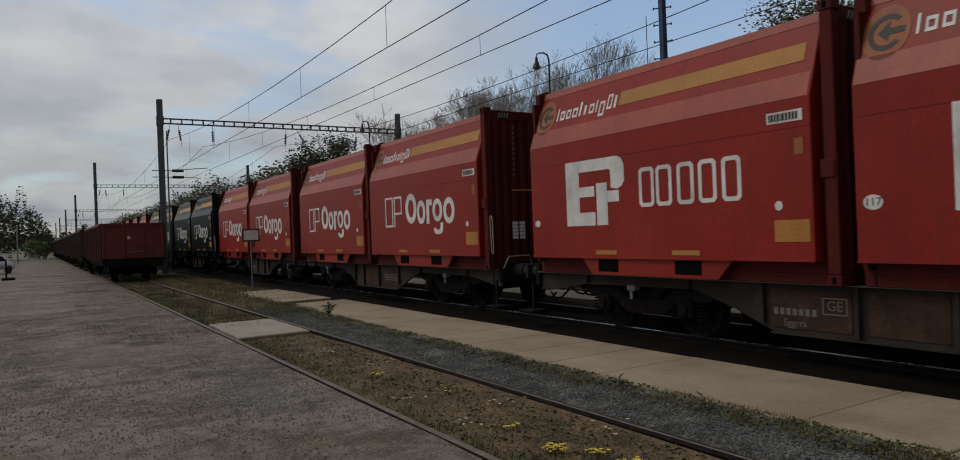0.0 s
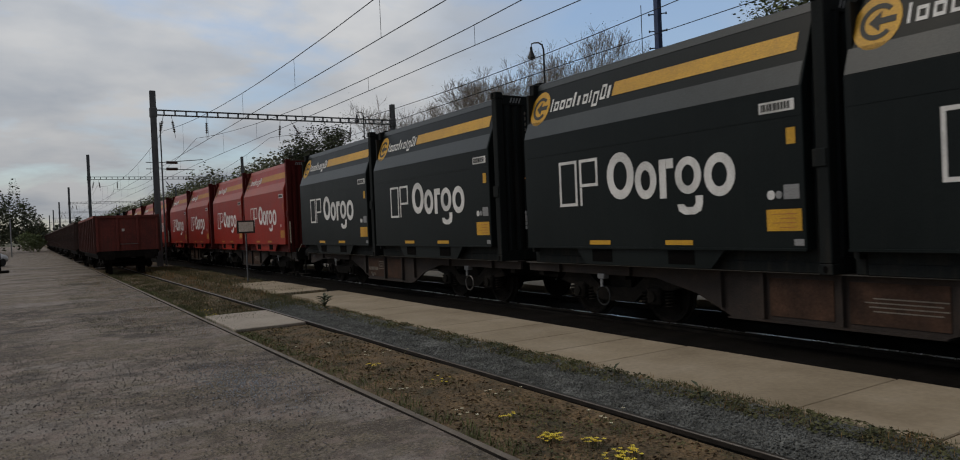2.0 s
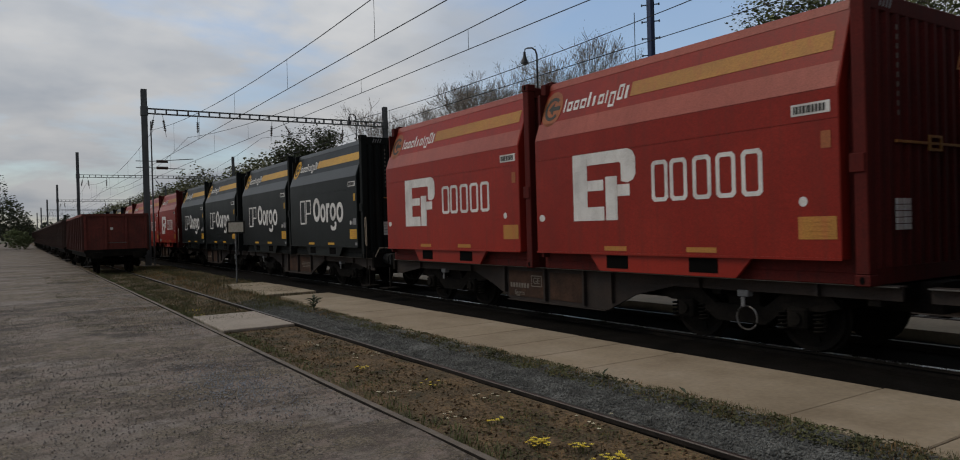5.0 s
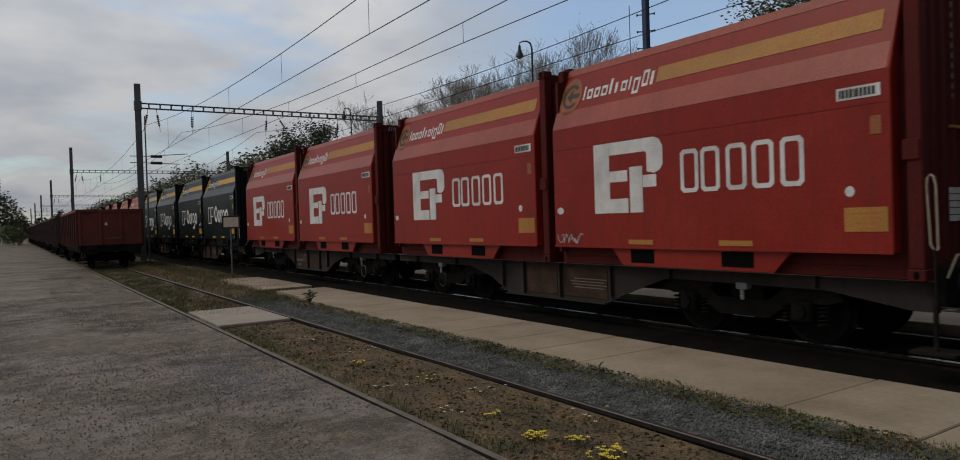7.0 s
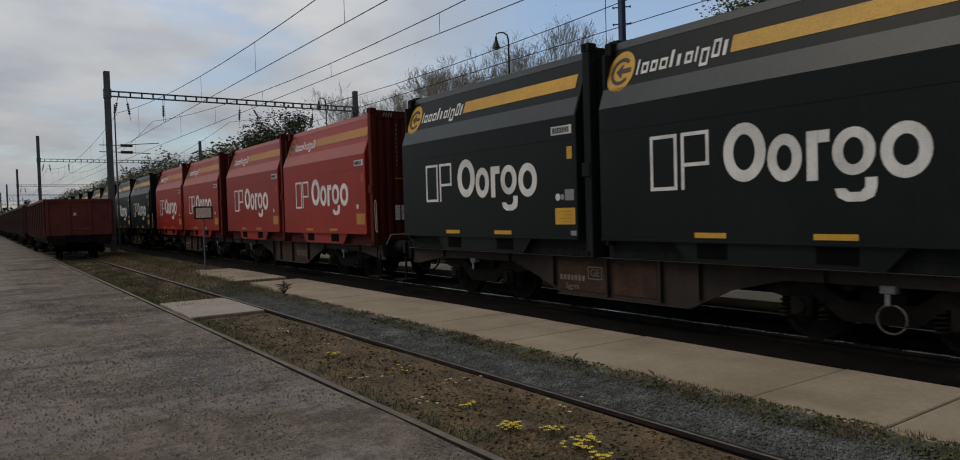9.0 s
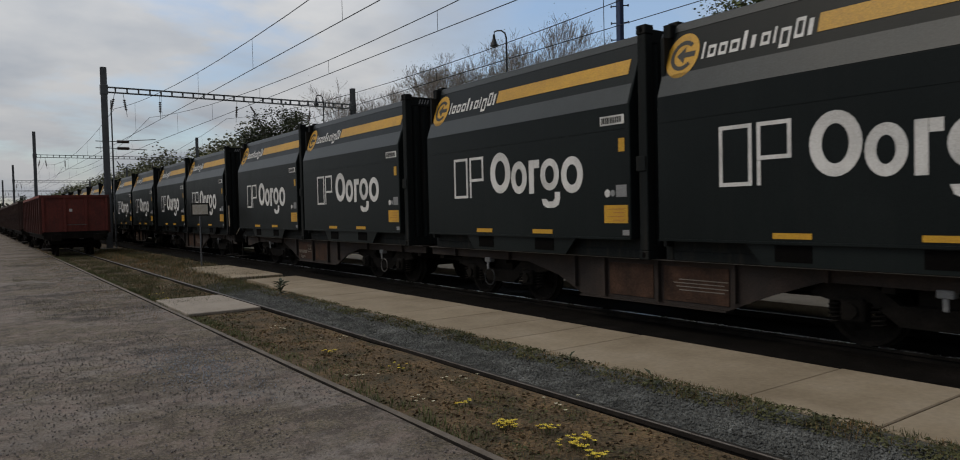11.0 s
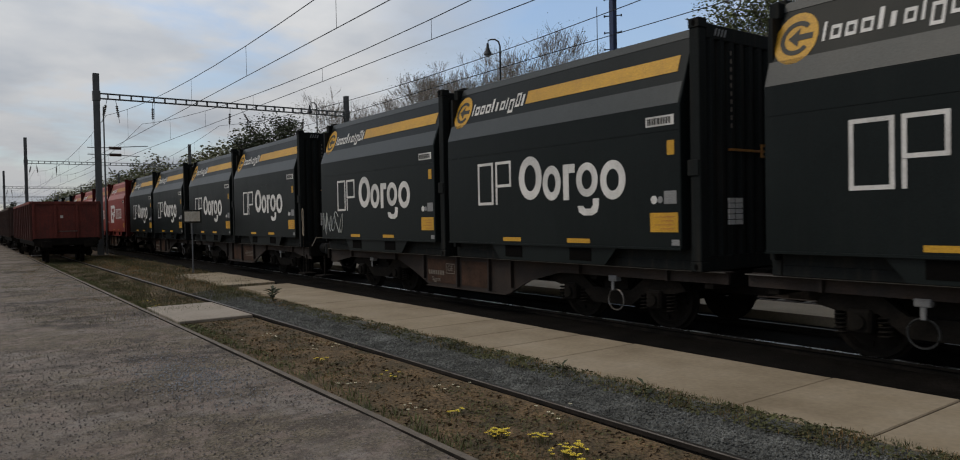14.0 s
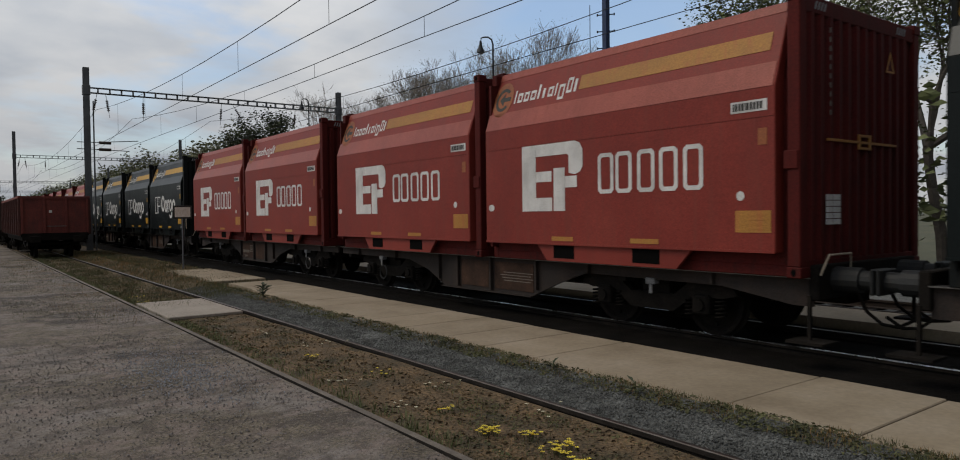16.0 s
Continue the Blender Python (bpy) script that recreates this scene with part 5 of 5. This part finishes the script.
BLADE, BLADE_FACE = [(-0.06, 0, 0), (0.06, 0, 0), (0.16, 0.12, 0.6), (0.25, 0.3, 1.0)], [(0, 1, 2), (0, 2, 3)]
STONE = [(0.5, 0, 0), (-0.1, 0.5, 0.05), (-0.5, -0.1, 0), (0.1, -0.5, -0.05), (0.05, 0.05, 0.42), (0, 0, -0.4)]
STONE_FACE = [(0, 1, 4), (1, 2, 4), (2, 3, 4), (3, 0, 4), (1, 0, 5), (2, 1, 5), (3, 2, 5), (0, 3, 5)]


def field(name, p, shape, faces, lo, hi, mat, label, category, upright=True):
    n = len(p)
    p[:, 2] += np.where(p[:, 0] < 5.76, 0.1 * np.clip((p[:, 0] - 4.75) / 0.85, 0, 1), 0)
    scatter(name, (p, turns(n, RNG, upright), RNG.uniform(lo, hi, n)), shape, faces, mat, label, category)


field("verge_grass", clumped(5000, 3.14, 4.56, 1.0, 40, -0.06, RNG, 300, 0.11), BLADE, BLADE_FACE, 0.02, 0.07, GRASS, "short rough grass between the rails", "grass")
field("edge_grass", clumped(5000, 3.13, 3.4, 1.0, 40, -0.05, RNG, 220, 0.08), BLADE, BLADE_FACE, 0.04, 0.11, LEAF, "grass fringe along the near rail", "grass")
field("dry_grass", clumped(14000, 3.2, 4.56, 1.0, 40, -0.06, RNG, 420, 0.13), BLADE, BLADE_FACE, 0.015, 0.06, STRAW, "dry straw and dead stalks between the rails", "grass")
field("edge_moss", clumped(15000, 3.16, 3.52, 1.0, 30, -0.045, RNG, 400, 0.09), LEAF_SHAPE, LEAF_FACE, 0.015, 0.045, LEAF, "low green weeds along the near rail", "weeds", False)
field("verge_moss", clumped(16000, 3.25, 4.56, 1.0, 38, -0.04, RNG, 260, 0.16), LEAF_SHAPE, LEAF_FACE, 0.012, 0.04, GRASS, "low green and brown weeds between the rails", "weeds", False)
field("leaf_litter", strip(9000, 3.2, 4.56, 1.0, 38, -0.035, RNG, 1.7), LEAF_SHAPE, LEAF_FACE, 0.02, 0.06, SOIL, "brown leaf litter between the rails", "litter", False)
field("slab_grass", clumped(9000, 5.36, 5.74, 0.5, 20, -0.03, RNG, 260, 0.07), BLADE, BLADE_FACE, 0.012, 0.05, GRASS, "grass growing along the slab edge", "grass")
field("slab_straw", clumped(5500, 5.32, 5.74, 0.5, 20, -0.03, RNG, 160, 0.09), BLADE, BLADE_FACE, 0.012, 0.055, STRAW, "dry stalks along the slab edge", "grass")
field("strip_grass", clumped(9000, 5.6, 7.4, 19.5, 45, -0.03, RNG, 350, 0.2, 1.0), BLADE, BLADE_FACE, 0.05, 0.14, GRASS, "grass on the earth strip", "grass")
field("strip_straw", clumped(9000, 4.7, 7.3, 17.5, 45, -0.04, RNG, 350, 0.2, 1.0), BLADE, BLADE_FACE, 0.04, 0.12, STRAW, "dry grass on the earth strip", "grass")
field("slab_moss", clumped(11000, 5.28, 5.72, 0.5, 20, -0.02, RNG, 300, 0.09), LEAF_SHAPE, LEAF_FACE, 0.015, 0.05, GRASS, "low green weeds along the slab edge", "weeds", False)
field("gravel_stones", strip(27000, 4.72, 5.5, 1.0, 19.5, -0.035, RNG, 1.5), STONE, STONE_FACE, 0.01, 0.03, GRAVEL, "loose grey gravel beside the rail", "gravel", False)
field("far_verge_grass", clumped(14000, 3.2, 4.56, 15.5, 45, -0.05, RNG, 420, 0.2, 1.2), BLADE, BLADE_FACE, 0.04, 0.11, GRASS, "rough grass between the far siding rails", "grass")
field("rail_grass", clumped(11000, 4.7, 5.9, 17.0, 45, -0.05, RNG, 320, 0.22, 1.2), BLADE, BLADE_FACE, 0.04, 0.12, GRASS, "rough grass beside the far siding rail", "grass")
field("yard_edge_grass", clumped(7000, 0.9, 3.08, 15, 40, -0.02, RNG, 130, 0.25, 1.3), BLADE, BLADE_FACE, 0.02, 0.07, GRASS, "thin grass creeping over the yard's edge", "grass")
field("yard_edge_straw", clumped(4000, 1.6, 3.08, 14, 40, -0.02, RNG, 120, 0.25, 1.3), BLADE, BLADE_FACE, 0.02, 0.06, STRAW, "dry grass creeping over the yard's edge", "grass")
field("track_stones", strip(9000, 7.45, 8.55, 1.0, 30, -0.10, RNG, 1.3), STONE, STONE_FACE, 0.04, 0.075, BALLAST, "ballast stones blackened for the shade under the train", "gravel", False)
field("yard_grit", strip(22000, -2.5, 3.0, 2.0, 24, -0.008, RNG, 1.6), STONE, STONE_FACE, 0.006, 0.027, DUST, "fine pale grit and pebbles on the yard", "grit", False)
field("dark_grit", strip(9000, -2.5, 3.0, 2.0, 24, -0.008, RNG, 1.6), STONE, STONE_FACE, 0.004, 0.012, WET, "dark crumbs of worn asphalt on the yard", "grit", False)
field("yard_pebbles", np.stack([RNG.normal(2.2, 0.3, 1500), RNG.normal(9.1, 0.9, 1500), np.full(1500, -0.004)], 1), STONE, STONE_FACE, 0.01, 0.026, PEBBLE, "scattered grey pebbles on the yard", "gravel", False)


def flowers(cx, cy, n, spread, seed, pale=False):
    """A flowering clump on thin stalks."""
    rnd = random.Random(seed)
    t = thing("flower_clump", "clump of pale wild flowers among dry grass" if pale else "clump of bright yellow wild flowers among dry grass", "flowers", "flower clumps between the rails", at=pose(cx, cy, -0.06))
    st, bl_ = bmesh.new(), bmesh.new()
    for k in range(n):
        x, y, h = rnd.gauss(0, spread), rnd.gauss(0, spread), rnd.uniform(0.04, 0.085)
        tube(st, [(x * 0.8, y * 0.8, 0), (x, y, h)], 0.003, 3)
        for i in range(5):
            a = i * math.tau / 5 + k
            v = [bl_.verts.new((x + r * math.cos(a + q), y + r * math.sin(a + q), h + z)) for r, q, z in ((0.002, 0, 0), (0.016, -0.5, 0.006), (0.022, 0, 0.008), (0.016, 0.5, 0.006))]
            bl_.faces.new(v)
    tagged(part("stalk", st, GRASS, t), kind="stuff")
    tagged(part("blossoms", bl_, PETAL_PALE if pale else PETAL, t), kind="stuff")


for i, (x, y, n, s) in enumerate(((3.66, 4.82, 34, 0.085), (3.86, 4.5, 14, 0.05), (3.80, 4.1, 26, 0.1), (3.95, 4.15, 10, 0.06), (3.77, 5.62, 9, 0.05), (3.80, 8.85, 12, 0.1), (3.4, 16.9, 12, 0.12), (3.55, 18.2, 10, 0.12), (3.72, 3.8, 16, 0.09), (4.05, 7.4, 6, 0.1))):
    flowers(x, y, n, s * 0.62, 50 + i)
for i, (x, y, n, s) in enumerate(((4.2, 6.4, 6, 0.12), (3.6, 7.3, 6, 0.14), (4.3, 9.6, 7, 0.2), (3.9, 11.2, 7, 0.2), (4.4, 5.1, 5, 0.12), (5.45, 6.2, 5, 0.15), (5.5, 4.4, 5, 0.12), (5.4, 9.0, 6, 0.2), (3.5, 6.0, 5, 0.1), (3.9, 20, 8, 0.3), (4.0, 24, 8, 0.4))):
    flowers(x, y, n, s, 80 + i, True)


def weed(x, y, z, h, leaves, seed):
    """A leafy weed with a rosette of narrow leaves."""
    rnd = random.Random(seed)
    t = thing("weed", "leafy green weed in the gravel", "plant", "weeds", at=pose(x, y, z))
    part("stem", tube(bmesh.new(), [(0, 0, 0), (0.01, 0, h * 0.7)], 0.008, 5), GRASS, t)
    bm = bmesh.new()
    for k in range(leaves):
        a, zz, l = rnd.uniform(0, 6.3), rnd.uniform(0.05, 0.75) * h, rnd.uniform(0.5, 0.9) * h
        d, n = Vector((math.cos(a), math.sin(a), 0.5)).normalized(), Vector((-math.sin(a), math.cos(a), 0))
        b = Vector((0, 0, zz))
        bm.faces.new([bm.verts.new(q) for q in (b, b + d * l * 0.5 + n * l * 0.13, b + d * l - Vector((0, 0, l * 0.15)), b + d * l * 0.5 - n * l * 0.13)])
    part("leaves", bm, LEAF_DARK, t)


weed(5.55, 15.5, 0.03, 0.36, 26, 1)
for i, (x, y, h) in enumerate(((5.42, 4.72, 0.34), (5.5, 6.0, 0.26), (5.47, 9.1, 0.24), (5.45, 8.2, 0.3), (5.5, 3.1, 0.2), (5.44, 7.1, 0.24))):
    weed(x, y, 0.03, h * 0.6, 6, 10 + i)

# ---------------------------------------------------------------- motion
# seconds and metres that the train has run
RUN = [(0, 14.14), (0.5, 23.67), (1, 34.01), (1.5, 44.28), (2, 54.59), (2.5, 64.9), (3, 74.58), (3.5, 84.88), (6, 135.96), (6.5, 146.3), (7, 156.71), (7.5, 167.07), (8, 177.42), (8.5, 187.85), (9, 198.23), (11.5, 249.75), (12, 259.45), (12.5, 269.99), (13, 280.43), (13.5, 290.94), (14, 301.37), (14.5, 311.19), (15, 321.63), (15.5, 332.84), (16, 343.25)]


def run_at(t):
    for (a, p), (b, q) in zip(RUN, RUN[1:]):
        if t <= b + 1e-6:
            return p + (q - p) * (t - a) / (b - a)
    return RUN[-1][1]


def motions():
    for ob, y, z in TRAIN:
        walk(ob, [(t, pose(MAIN, y - s, z)) for t, s in RUN])
    for k, wheels in WHEELS.items():
        turn = [(i / FPS, pose(0, k, 0.46, math.degrees(run_at(i / FPS) / 0.46) % 360)) for i in range(16 * FPS + 1)]
        walk(wheels[0], turn)
        keys = wheels[0].animation_data
        for w in wheels[1:]:
            w.rotation_mode = "QUATERNION"
            own = w.animation_data_create()
            own.action, own.action_slot = keys.action, keys.action_slot


motions()
